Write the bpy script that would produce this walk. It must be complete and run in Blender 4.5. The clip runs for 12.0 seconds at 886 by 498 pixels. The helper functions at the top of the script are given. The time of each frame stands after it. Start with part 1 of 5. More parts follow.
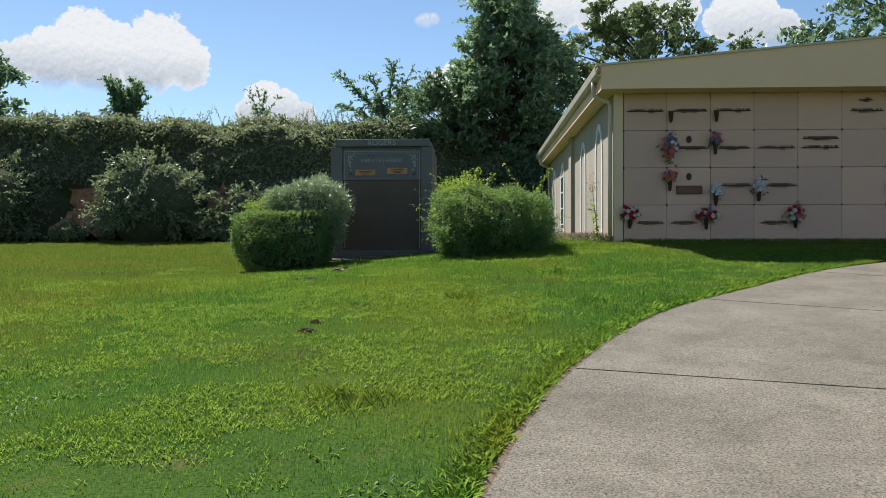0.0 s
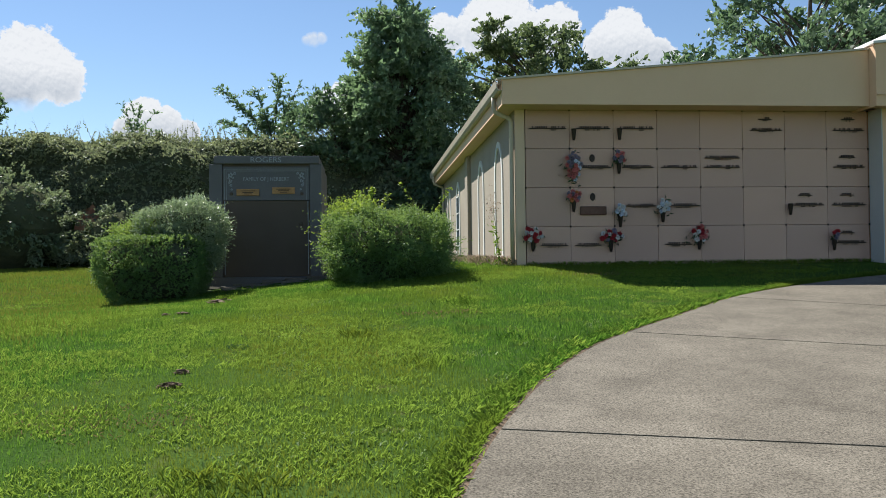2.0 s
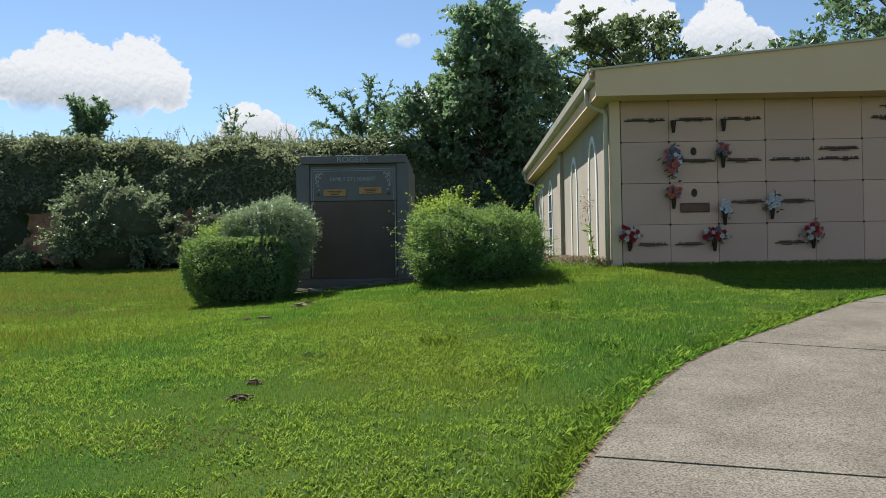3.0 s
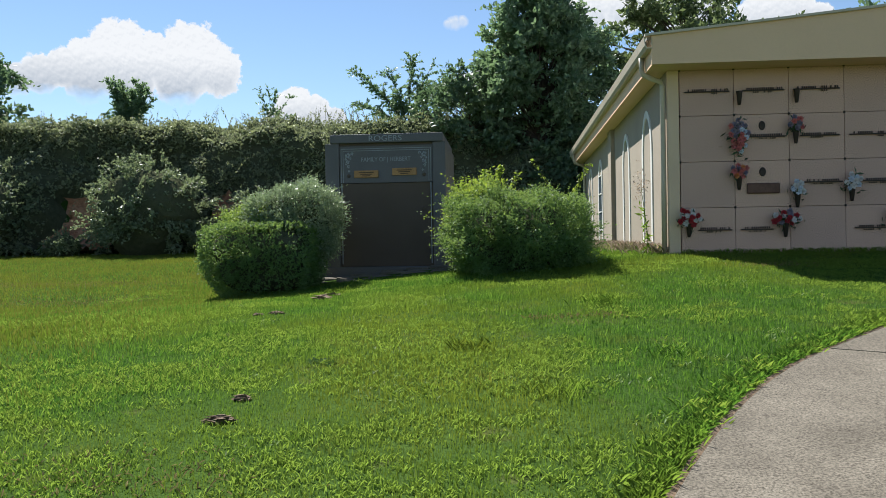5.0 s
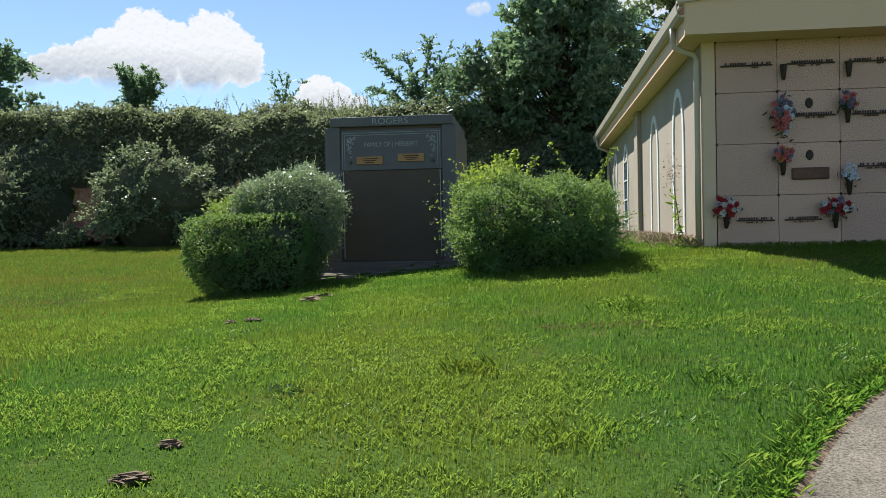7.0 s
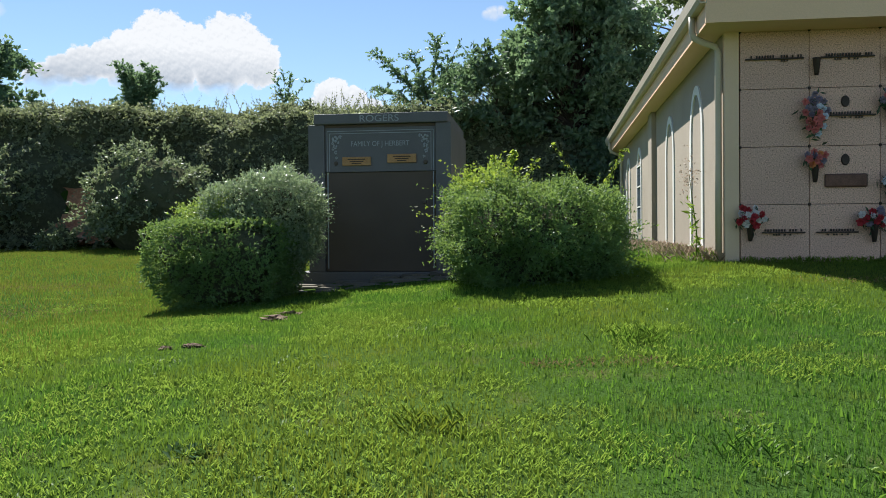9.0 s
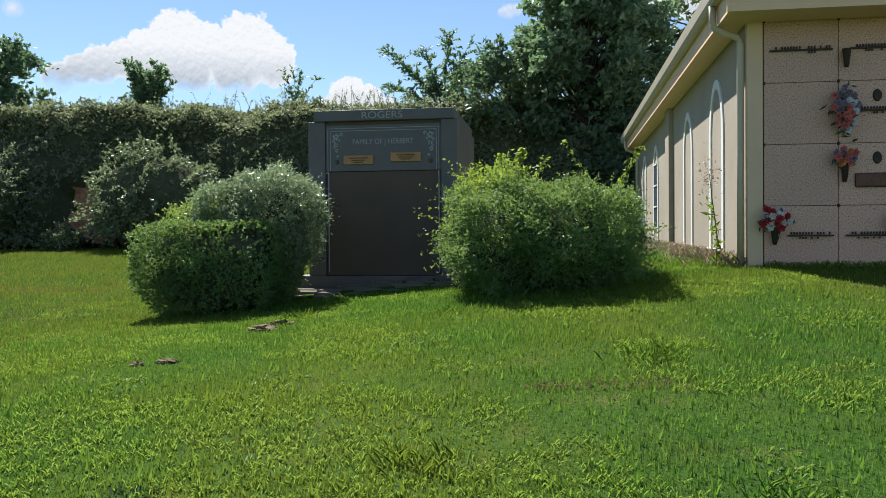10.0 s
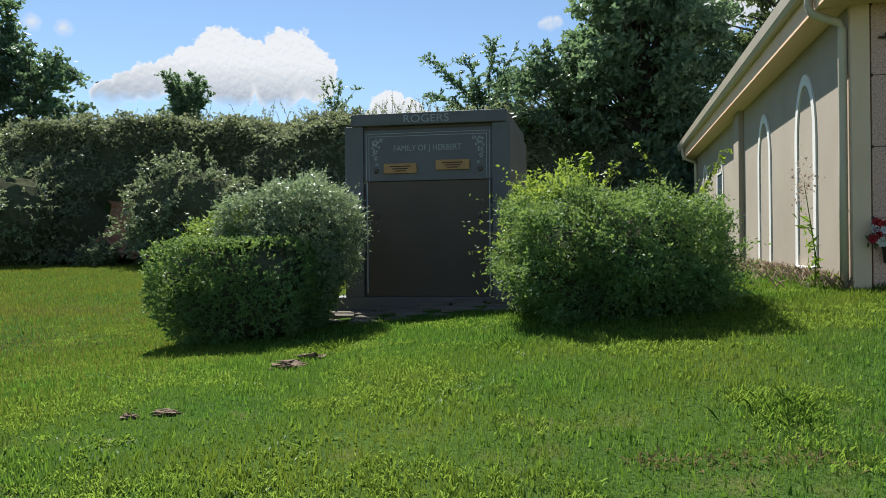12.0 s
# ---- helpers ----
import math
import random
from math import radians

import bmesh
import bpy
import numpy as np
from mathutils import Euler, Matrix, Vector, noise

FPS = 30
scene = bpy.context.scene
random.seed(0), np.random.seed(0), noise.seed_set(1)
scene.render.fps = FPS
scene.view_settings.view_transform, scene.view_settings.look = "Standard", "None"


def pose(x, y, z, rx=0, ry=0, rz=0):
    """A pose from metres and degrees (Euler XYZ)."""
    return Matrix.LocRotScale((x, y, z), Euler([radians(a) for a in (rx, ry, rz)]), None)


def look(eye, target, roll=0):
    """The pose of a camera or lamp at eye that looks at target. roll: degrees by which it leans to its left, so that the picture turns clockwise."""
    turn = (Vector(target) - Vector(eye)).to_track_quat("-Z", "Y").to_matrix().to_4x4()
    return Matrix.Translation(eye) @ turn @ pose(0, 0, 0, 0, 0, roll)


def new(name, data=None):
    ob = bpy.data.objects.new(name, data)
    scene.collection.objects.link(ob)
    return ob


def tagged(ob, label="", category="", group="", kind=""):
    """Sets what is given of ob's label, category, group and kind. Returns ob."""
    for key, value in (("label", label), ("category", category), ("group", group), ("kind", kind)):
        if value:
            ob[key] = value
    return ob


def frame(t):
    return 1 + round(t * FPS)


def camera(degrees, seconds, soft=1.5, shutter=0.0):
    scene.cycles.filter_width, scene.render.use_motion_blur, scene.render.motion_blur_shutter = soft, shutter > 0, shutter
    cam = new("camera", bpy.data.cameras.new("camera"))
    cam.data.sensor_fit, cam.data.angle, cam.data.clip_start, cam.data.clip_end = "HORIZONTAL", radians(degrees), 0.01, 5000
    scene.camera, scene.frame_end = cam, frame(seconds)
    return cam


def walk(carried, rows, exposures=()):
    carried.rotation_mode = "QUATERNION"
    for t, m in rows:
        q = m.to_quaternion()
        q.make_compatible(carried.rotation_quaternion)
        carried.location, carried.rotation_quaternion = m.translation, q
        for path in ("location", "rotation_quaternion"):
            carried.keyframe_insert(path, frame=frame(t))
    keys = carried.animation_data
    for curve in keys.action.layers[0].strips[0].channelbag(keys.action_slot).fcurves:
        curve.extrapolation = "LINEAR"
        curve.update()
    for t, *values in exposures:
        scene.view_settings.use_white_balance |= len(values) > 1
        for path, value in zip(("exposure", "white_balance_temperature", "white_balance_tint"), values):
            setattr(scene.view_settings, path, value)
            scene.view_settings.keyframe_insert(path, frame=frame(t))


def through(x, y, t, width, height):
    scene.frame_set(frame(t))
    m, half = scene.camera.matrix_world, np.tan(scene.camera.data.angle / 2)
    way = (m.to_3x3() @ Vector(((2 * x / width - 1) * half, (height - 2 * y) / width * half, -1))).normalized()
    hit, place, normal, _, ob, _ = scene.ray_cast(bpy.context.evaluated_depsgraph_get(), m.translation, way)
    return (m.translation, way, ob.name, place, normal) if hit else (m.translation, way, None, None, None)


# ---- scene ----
cam = camera(56.4, 12.0, soft=0.6)
PATH = [
    (0, (-2.779, -15.698, -0.043), (-2.859, -13.699, -0.053), -0.1),
    (0.5, (-2.819, -15.435, -0.016), (-2.89, -13.436, -0.021), -0.3),
    (1, (-2.766, -15.083, 0.009), (-2.78, -13.083, 0.014), -0.4),
    (1.5, (-2.752, -14.829, 0.013), (-2.419, -12.856, 0.03), -0.9),
    (2, (-2.858, -14.54, 0.057), (-2.672, -12.549, 0.093), -0.7),
    (2.5, (-2.834, -14.287, 0.059), (-2.774, -12.288, 0.092), -0.7),
    (3, (-2.752, -14.01, 0.097), (-2.793, -12.01, 0.133), -0.9),
    (5, (-2.632, -12.845, 0.15), (-2.79, -10.852, 0.148), -0.9),
    (5.5, (-2.646, -12.501, 0.173), (-2.819, -10.508, 0.166), -1.5),
    (6, (-2.63, -12.222, 0.195), (-2.806, -10.229, 0.182), -1.9),
    (6.5, (-2.541, -11.881, 0.223), (-2.735, -9.89, 0.193), -1.6),
    (7, (-2.525, -11.638, 0.228), (-2.74, -9.649, 0.197), -1.1),
    (7.5, (-2.516, -11.347, 0.276), (-2.735, -9.36, 0.255), -1.0),
    (9.5, (-2.309, -10.161, 0.315), (-2.571, -8.178, 0.293), -0.3),
    (10, (-2.294, -9.879, 0.354), (-2.578, -7.899, 0.329), -0.4),
    (10.5, (-2.402, -9.598, 0.342), (-2.705, -7.621, 0.322), -0.2),
    (11, (-2.512, -9.325, 0.372), (-2.831, -7.351, 0.363), -0.5),
    (11.5, (-2.522, -8.996, 0.4), (-2.88, -7.028, 0.409), -0.6),
    (12, (-2.593, -8.732, 0.406), (-2.973, -6.768, 0.413), -0.5),
]
walk(cam, [(t, look(e, g, r)) for t, e, g, r in PATH], exposures=[(0, 0.88, 6100, 10), (3, 0.91, 6100, 10), (5.5, 0.98, 6100, 10), (9.5, 1.01, 6100, 10), (12, 0.90, 6100, 10)])

# ---- sky and sun ----
SUN = Vector((-0.336, 0.555, 0.764)).normalized()
world = bpy.data.worlds.new("world")
scene.world = world
world.use_nodes = True
wn, wl = world.node_tree.nodes, world.node_tree.links
sky = wn.new("ShaderNodeTexSky")
sky.sky_type, sky.sun_disc = "NISHITA", False
sky.sun_elevation, sky.sun_rotation = math.asin(SUN.z), math.atan2(SUN.x, SUN.y)
sky.air_density, sky.dust_density, sky.ozone_density = 1.0, 0.0, 1.6
wl.new(sky.outputs[0], wn["Background"].inputs[0])
wn["Background"].inputs[1].default_value = 0.064
sun = new("sun", bpy.data.lights.new("sun", "SUN"))
sun.data.energy, sun.data.angle, sun.data.color = 5.0, radians(0.53), (1.0, 0.95, 0.86)
sun.matrix_world = look(SUN * 50, (0, 0, 0))


# ---- materials ----
def material(name, build):
    m = bpy.data.materials.new(name)
    m.use_nodes = True
    n, l = m.node_tree.nodes, m.node_tree.links
    build(n, l, n["Principled BSDF"], n["Material Output"])
    return m


def coords(n, l, scale=(1, 1, 1)):
    c, mp = n.new("ShaderNodeTexCoord"), n.new("ShaderNodeMapping")
    mp.inputs["Scale"].default_value = scale
    l.new(c.outputs["Object"], mp.inputs[0])
    return mp.outputs[0]


def noise_tex(n, l, vec, scale, detail=4.0, rough=0.55):
    t = n.new("ShaderNodeTexNoise")
    t.inputs["Scale"].default_value, t.inputs["Detail"].default_value, t.inputs["Roughness"].default_value = scale, detail, rough
    if vec is not None:
        l.new(vec, t.inputs["Vector"])
    return t.outputs["Fac"]


def ramp(n, l, fac, stops):
    r = n.new("ShaderNodeValToRGB")
    e = r.color_ramp.elements
    while len(e) < len(stops):
        e.new(0.5)
    for k, (p, c) in zip(e, stops):
        k.position, k.color = p, (*c, 1)
    l.new(fac, r.inputs[0])
    return r.outputs[0]


def mix(n, l, fac, a, b, mode="MIX"):
    m = n.new("ShaderNodeMix")
    m.data_type, m.blend_type = "RGBA", mode
    for sock, v in ((m.inputs[0], fac), (m.inputs[6], a), (m.inputs[7], b)):
        if isinstance(v, (int, float)):
            sock.default_value = v
        elif isinstance(v, tuple):
            sock.default_value = (*v, 1)
        else:
            l.new(v, sock)
    return m.outputs[2]


def bump(n, l, height, strength, dist, bsdf):
    b = n.new("ShaderNodeBump")
    b.inputs["Strength"].default_value, b.inputs["Distance"].default_value = strength, dist
    l.new(height, b.inputs["Height"])
    l.new(b.outputs[0], bsdf.inputs["Normal"])


def surface(name, c1, c2, scale=3.0, fine=60.0, rough=0.8, relief=0.3, dist=0.004, metal=0.0, grain=0.25, spec=0.3):
    """A plain weathered surface: wide stains between two tones, fine grain on top, and slight relief."""
    def build(n, l, b, out):
        v = coords(n, l)
        wide, small = noise_tex(n, l, v, scale, 5), noise_tex(n, l, v, fine, 3)
        base = mix(n, l, ramp(n, l, wide, [(0.3, (0, 0, 0)), (0.7, (1, 1, 1))]), c1, c2)
        dark = mix(n, l, 1.0, base, ramp(n, l, small, [(0.25, (1 - grain,) * 3), (0.75, (1 + grain,) * 3)]), "MULTIPLY")
        l.new(dark, b.inputs["Base Color"])
        b.inputs["Roughness"].default_value, b.inputs["Metallic"].default_value = rough, metal
        b.inputs["Specular IOR Level"].default_value = spec
        bump(n, l, small, relief, dist, b)
    return material(name, build)


def leafy(name, dark, light, glow, through=0.35, rough=0.55, spec=0.35):
    """Foliage: every leaf its own tone, some light passing through."""
    def build(n, l, b, out):
        g = n.new("ShaderNodeNewGeometry")
        wide = noise_tex(n, l, coords(n, l), 1.3, 3)
        base = mix(n, l, g.outputs["Random Per Island"], dark, light)
        base = mix(n, l, 1.0, base, ramp(n, l, wide, [(0.3, (0.7, 0.75, 0.7)), (0.7, (1.25, 1.2, 1.1))]), "MULTIPLY")
        l.new(base, b.inputs["Base Color"])
        b.inputs["Roughness"].default_value = rough
        b.inputs["Specular IOR Level"].default_value = spec
        t, ms = n.new("ShaderNodeBsdfTranslucent"), n.new("ShaderNodeMixShader")
        l.new(mix(n, l, 0.75, base, glow), t.inputs[0])
        ms.inputs[0].default_value = through
        l.new(b.outputs[0], ms.inputs[1])
        l.new(t.outputs[0], ms.inputs[2])
        l.new(ms.outputs[0], out.inputs[0])
    return material(name, build)


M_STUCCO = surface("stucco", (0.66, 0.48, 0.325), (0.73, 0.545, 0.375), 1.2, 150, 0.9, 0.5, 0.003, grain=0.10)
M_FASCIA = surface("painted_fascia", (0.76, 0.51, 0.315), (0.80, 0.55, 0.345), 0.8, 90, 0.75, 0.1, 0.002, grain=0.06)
M_WHITE = surface("white_trim", (0.70, 0.68, 0.63), (0.78, 0.76, 0.70), 2.0, 90, 0.7, 0.15, 0.002, grain=0.05)
M_SKYLIT_RETURN = surface("skylit_return_grey", (0.50, 0.50, 0.48), (0.56, 0.56, 0.54), 1.5, 60, 0.7, 0.1, 0.002, grain=0.05)
M_METAL_WHITE = surface("white_roof_metal", (0.74, 0.73, 0.70), (0.80, 0.79, 0.76), 1.0, 40, 0.5, 0.05, 0.002, grain=0.04)
M_GUTTER = surface("painted_gutter", (0.50, 0.43, 0.32), (0.56, 0.48, 0.36), 2.0, 60, 0.45, 0.05, 0.001, grain=0.05)
M_DARKMETAL = surface("bronze_dark", (0.035, 0.025, 0.02), (0.06, 0.045, 0.035), 8.0, 90, 0.5, 0.2, 0.001, metal=0.4)
M_BRONZE = surface("bronze_plaque", (0.33, 0.18, 0.07), (0.42, 0.24, 0.10), 8.0, 90, 0.5, 0.2, 0.001, metal=0.3)
# Same stucco on the sunlit side, its colour darkened against the glare there.
M_STUCCO_SUNSIDE = surface("sun_side_stucco", (0.345, 0.288, 0.220), (0.400, 0.338, 0.260), 0.9, 150, 0.9, 0.5, 0.003, grain=0.12)
M_GRANITE = surface("grey_granite", (0.112, 0.105, 0.103), (0.140, 0.133, 0.130), 2.0, 220, 0.5, 0.1, 0.001, grain=0.3, spec=0.35)
M_GRANITE_DARK = surface("dark_polished_granite", (0.100, 0.075, 0.056), (0.128, 0.098, 0.074), 1.1, 220, 0.6, 0.03, 0.0005, grain=0.25, spec=0.15)
M_CARVED = surface("carved_granite", (0.30, 0.31, 0.315), (0.36, 0.37, 0.375), 6.0, 200, 0.8, 0.2, 0.001)
M_STONE = surface("flagstone", (0.115, 0.10, 0.078), (0.19, 0.17, 0.135), 3.0, 60, 0.95, 0.6, 0.006, spec=0.1)
M_BARK = surface("bark", (0.06, 0.045, 0.035), (0.10, 0.08, 0.06), 5.0, 60, 0.95, 0.8, 0.01)
M_CLAY = surface("red_clay", (0.36, 0.14, 0.07), (0.52, 0.29, 0.17), 2.5, 12, 0.95, 0.9, 0.05, grain=0.35)
M_SOIL = surface("brown_soil", (0.13, 0.085, 0.05), (0.22, 0.155, 0.10), 9.0, 60, 0.95, 0.8, 0.01)
M_PLATE = surface("cast_plate", (0.10, 0.05, 0.035), (0.16, 0.085, 0.06), 9.0, 60, 0.5, 0.4, 0.002, metal=0.3)
M_BULB = bpy.data.materials.new("lamp_glow")
M_BULB.use_nodes = True
M_BULB.node_tree.nodes["Principled BSDF"].inputs["Emission Color"].default_value = (1.0, 0.72, 0.35, 1)
M_BULB.node_tree.nodes["Principled BSDF"].inputs["Emission Strength"].default_value = 2.5
M_THATCH = leafy("dead_grass", (0.20, 0.15, 0.07), (0.32, 0.25, 0.13), (0.30, 0.24, 0.10), 0.2, 0.8, 0.02)
M_GLASS = surface("window_glass", (0.10, 0.13, 0.16), (0.12, 0.15, 0.18), 1.0, 10, 0.08, 0.0, 0.001, grain=0.0, spec=0.6)
M_ROOF = surface("roof_sheet", (0.30, 0.28, 0.25), (0.36, 0.34, 0.30), 1.0, 40, 0.6, 0.1, 0.002)
M_CONCRETE_BASE = surface("footing", (0.24, 0.20, 0.16), (0.32, 0.27, 0.21), 3.0, 60, 0.9, 0.4, 0.003)


def marble(n, l, b, out):
    v = coords(n, l)
    wide, speck = noise_tex(n, l, v, 1.1, 4), noise_tex(n, l, v, 62, 3, 0.7)
    o = n.new("ShaderNodeObjectInfo")
    base = mix(n, l, wide, (0.53, 0.33, 0.245), (0.66, 0.425, 0.32))
    base = mix(n, l, 1.0, base, ramp(n, l, o.outputs["Random"], [(0.0, (0.9, 0.9, 0.92)), (1.0, (1.1, 1.08, 1.05))]), "MULTIPLY")
    base = mix(n, l, 1.0, base, ramp(n, l, speck, [(0.34, (0.22, 0.20, 0.20)), (0.44, (0.92, 0.92, 0.92)), (0.56, (1.05, 1.05, 1.05)), (0.68, (1.45, 1.45, 1.45))]), "MULTIPLY")
    l.new(base, b.inputs["Base Color"])
    b.inputs["Roughness"].default_value = 0.45
    b.inputs["Specular IOR Level"].default_value = 0.35


M_MARBLE = material("pink_granite", marble)


def concrete(n, l, b, out):
    v = coords(n, l)
    wide, mid, speck = noise_tex(n, l, v, 0.7, 5), noise_tex(n, l, v, 2.2, 6, 0.65), noise_tex(n, l, v, 72, 4, 0.8)
    base = mix(n, l, ramp(n, l, wide, [(0.35, (0, 0, 0)), (0.65, (1, 1, 1))]), (0.142, 0.123, 0.093), (0.178, 0.155, 0.118))
    base = mix(n, l, 1.0, base, ramp(n, l, mid, [(0.30, (0.74, 0.73, 0.72)), (0.62, (1.08, 1.08, 1.08))]), "MULTIPLY")
    base = mix(n, l, 1.0, base, ramp(n, l, speck, [(0.36, (0.28, 0.27, 0.25)), (0.50, (1, 1, 1)), (0.64, (1.65, 1.65, 1.65))]), "MULTIPLY")
    l.new(base, b.inputs["Base Color"])
    b.inputs["Roughness"].default_value = 0.9
    b.inputs["Specular IOR Level"].default_value = 0.2
    bump(n, l, speck, 0.5, 0.004, b)


M_CONCRETE = material("weathered_concrete", concrete)


def turf(n, l, b, out):
    v = coords(n, l)
    wide, mid, fine = noise_tex(n, l, v, 0.35, 4), noise_tex(n, l, v, 2.6, 5), noise_tex(n, l, v, 45, 3, 0.7)
    base = mix(n, l, ramp(n, l, wide, [(0.35, (0, 0, 0)), (0.65, (1, 1, 1))]), (0.046, 0.090, 0.020), (0.070, 0.115, 0.025))
    base = mix(n, l, ramp(n, l, mid, [(0.58, (0, 0, 0)), (0.78, (0.6, 0.6, 0.6))]), base, (0.16, 0.13, 0.055))
    base = mix(n, l, 1.0, base, ramp(n, l, fine, [(0.25, (0.45, 0.45, 0.45)), (0.7, (1.25, 1.25, 1.25))]), "MULTIPLY")
    l.new(base, b.inputs["Base Color"])
    b.inputs["Roughness"].default_value = 0.95
    b.inputs["Specular IOR Level"].default_value = 0.0
    bump(n, l, fine, 0.8, 0.02, b)


M_TURF = material("turf", turf)


def blade(n, l, b, out):
    g = n.new("ShaderNodeNewGeometry")
    v = coords(n, l)
    wide, mid = noise_tex(n, l, v, 0.35, 4), noise_tex(n, l, v, 1.9, 4)
    base = mix(n, l, g.outputs["Random Per Island"], (0.038, 0.096, 0.018), (0.148, 0.245, 0.044))
    base = mix(n, l, ramp(n, l, wide, [(0.42, (0, 0, 0)), (0.66, (0.75, 0.75, 0.75))]), base, (0.165, 0.175, 0.026))
    base = mix(n, l, ramp(n, l, mid, [(0.58, (0, 0, 0)), (0.8, (0.65, 0.65, 0.65))]), base, (0.18, 0.155, 0.055))
    l.new(base, b.inputs["Base Color"])
    b.inputs["Roughness"].default_value = 0.8
    b.inputs["Specular IOR Level"].default_value = 0.03
    t, ms = n.new("ShaderNodeBsdfTranslucent"), n.new("ShaderNodeMixShader")
    l.new(mix(n, l, 1.0, base, (1.5, 1.6, 1.0), "MULTIPLY"), t.inputs[0])
    ms.inputs[0].default_value = 0.42
    l.new(b.outputs[0], ms.inputs[1])
    l.new(t.outputs[0], ms.inputs[2])
    l.new(ms.outputs[0], out.inputs[0])


M_BLADE = material("grass_blade", blade)
M_BLADE_DRY = leafy("sunburnt_grass_blade", (0.105, 0.145, 0.020), (0.190, 0.205, 0.042), (0.23, 0.235, 0.04), 0.4, 0.8, 0.03)
M_CLOVER = leafy("clover_leaf", (0.08, 0.16, 0.02), (0.14, 0.24, 0.035), (0.26, 0.36, 0.04), 0.4)
M_PLANTAIN = leafy("plantain_leaf", (0.035, 0.085, 0.025), (0.06, 0.13, 0.035), (0.12, 0.22, 0.04), 0.2, 0.7, 0.1)
M_SHRUB = leafy("shrub_leaf", (0.062, 0.132, 0.056), (0.150, 0.255, 0.090), (0.36, 0.50, 0.10), 0.32, 0.55, 0.28)
# Paler shrub leaf: the backlit sheen is put into its colour.
M_SHRUB_SHEEN = leafy("sheen_shrub_leaf", (0.10, 0.16, 0.09), (0.30, 0.37, 0.24), (0.36, 0.45, 0.20), 0.34, 0.35, 0.7)
M_SHRUB_LIGHT = leafy("light_shrub_leaf", (0.075, 0.155, 0.045), (0.18, 0.295, 0.075), (0.42, 0.53, 0.08), 0.36, 0.5, 0.3)
# Vine leaf with sunlight painted into its paler tones.
M_VINE_SUNLIT = leafy("sunlit_vine_leaf", (0.15, 0.19, 0.10), (0.32, 0.35, 0.20), (0.36, 0.40, 0.16), 0.40, 0.45, 0.4)
M_VINE = leafy("vine_leaf", (0.115, 0.145, 0.092), (0.270, 0.290, 0.185), (0.30, 0.34, 0.15), 0.40, 0.5, 0.35)
M_TREE = leafy("tree_leaf", (0.085, 0.145, 0.088), (0.205, 0.280, 0.165), (0.24, 0.36, 0.15), 0.42, 0.5, 0.4)
M_TREE_DARK = leafy("dark_tree_leaf", (0.075, 0.125, 0.078), (0.150, 0.210, 0.125), (0.18, 0.28, 0.11), 0.36, 0.5, 0.35)
M_TREE_PALE = leafy("pale_tree_leaf", (0.070, 0.105, 0.045), (0.135, 0.175, 0.080), (0.20, 0.26, 0.09), 0.34, 0.45, 0.4)
M_WILD = leafy("wild_shrub_leaf", (0.090, 0.130, 0.074), (0.245, 0.285, 0.175), (0.28, 0.34, 0.15), 0.36, 0.45, 0.45)
M_YOUNG = leafy("young_leaf", (0.12, 0.20, 0.035), (0.20, 0.29, 0.05), (0.42, 0.52, 0.06), 0.42)
# Twig brown with the shade inside foliage put into the colour.
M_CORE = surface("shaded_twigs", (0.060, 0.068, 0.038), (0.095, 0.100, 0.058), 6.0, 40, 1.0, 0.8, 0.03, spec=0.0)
M_CHAPEL = surface("chapel_stucco", (0.78, 0.51, 0.31), (0.83, 0.56, 0.345), 1.2, 150, 0.9, 0.5, 0.003, grain=0.08)
M_DRY = leafy("dry_seed_head", (0.36, 0.27, 0.21), (0.55, 0.44, 0.36), (0.55, 0.42, 0.32), 0.3)
M_CRAB = leafy("crabgrass_blade", (0.070, 0.145, 0.020), (0.180, 0.285, 0.042), (0.31, 0.43, 0.06), 0.45, 0.6, 0.10)


# ---- mesh helpers ----
def link(name, me, mat, parent=None, label=""):
    ob = new(name, me)
    if mat is not None and not me.materials:
        me.materials.append(mat)
    if parent is not None:
        ob.parent = parent
    if label:
        tagged(ob, label)
    return ob


def part(name, bm, mat, parent=None, label="", smooth=False):
    """Links a bmesh as one mesh object under a thing or a part."""
    me = bpy.data.meshes.new(name)
    if smooth:
        for f in bm.faces:
            f.smooth = True
    bm.to_mesh(me)
    bm.free()
    return link(name, me, mat, parent, label)


def thing(name, label, category, at=(0, 0, 0), group="", kind=""):
    ob = new(name)
    ob.location = at
    return tagged(ob, label, category, group, kind)


def add_box(bm, lo, hi, bevel=0.0):
    c = [(a + b) / 2 for a, b in zip(lo, hi)]
    d = [b - a for a, b in zip(lo, hi)]
    r = bmesh.ops.create_cube(bm, size=1.0, matrix=Matrix.Translation(c) @ Matrix.Diagonal((*d, 1)))
    if bevel:
        edges = list({e for v in r["verts"] for e in v.link_edges})
        bmesh.ops.bevel(bm, geom=edges, offset=bevel, segments=2, affect="EDGES", profile=0.6)
    return bm


def box(lo, hi, bevel=0.0):
    return add_box(bmesh.new(), lo, hi, bevel)


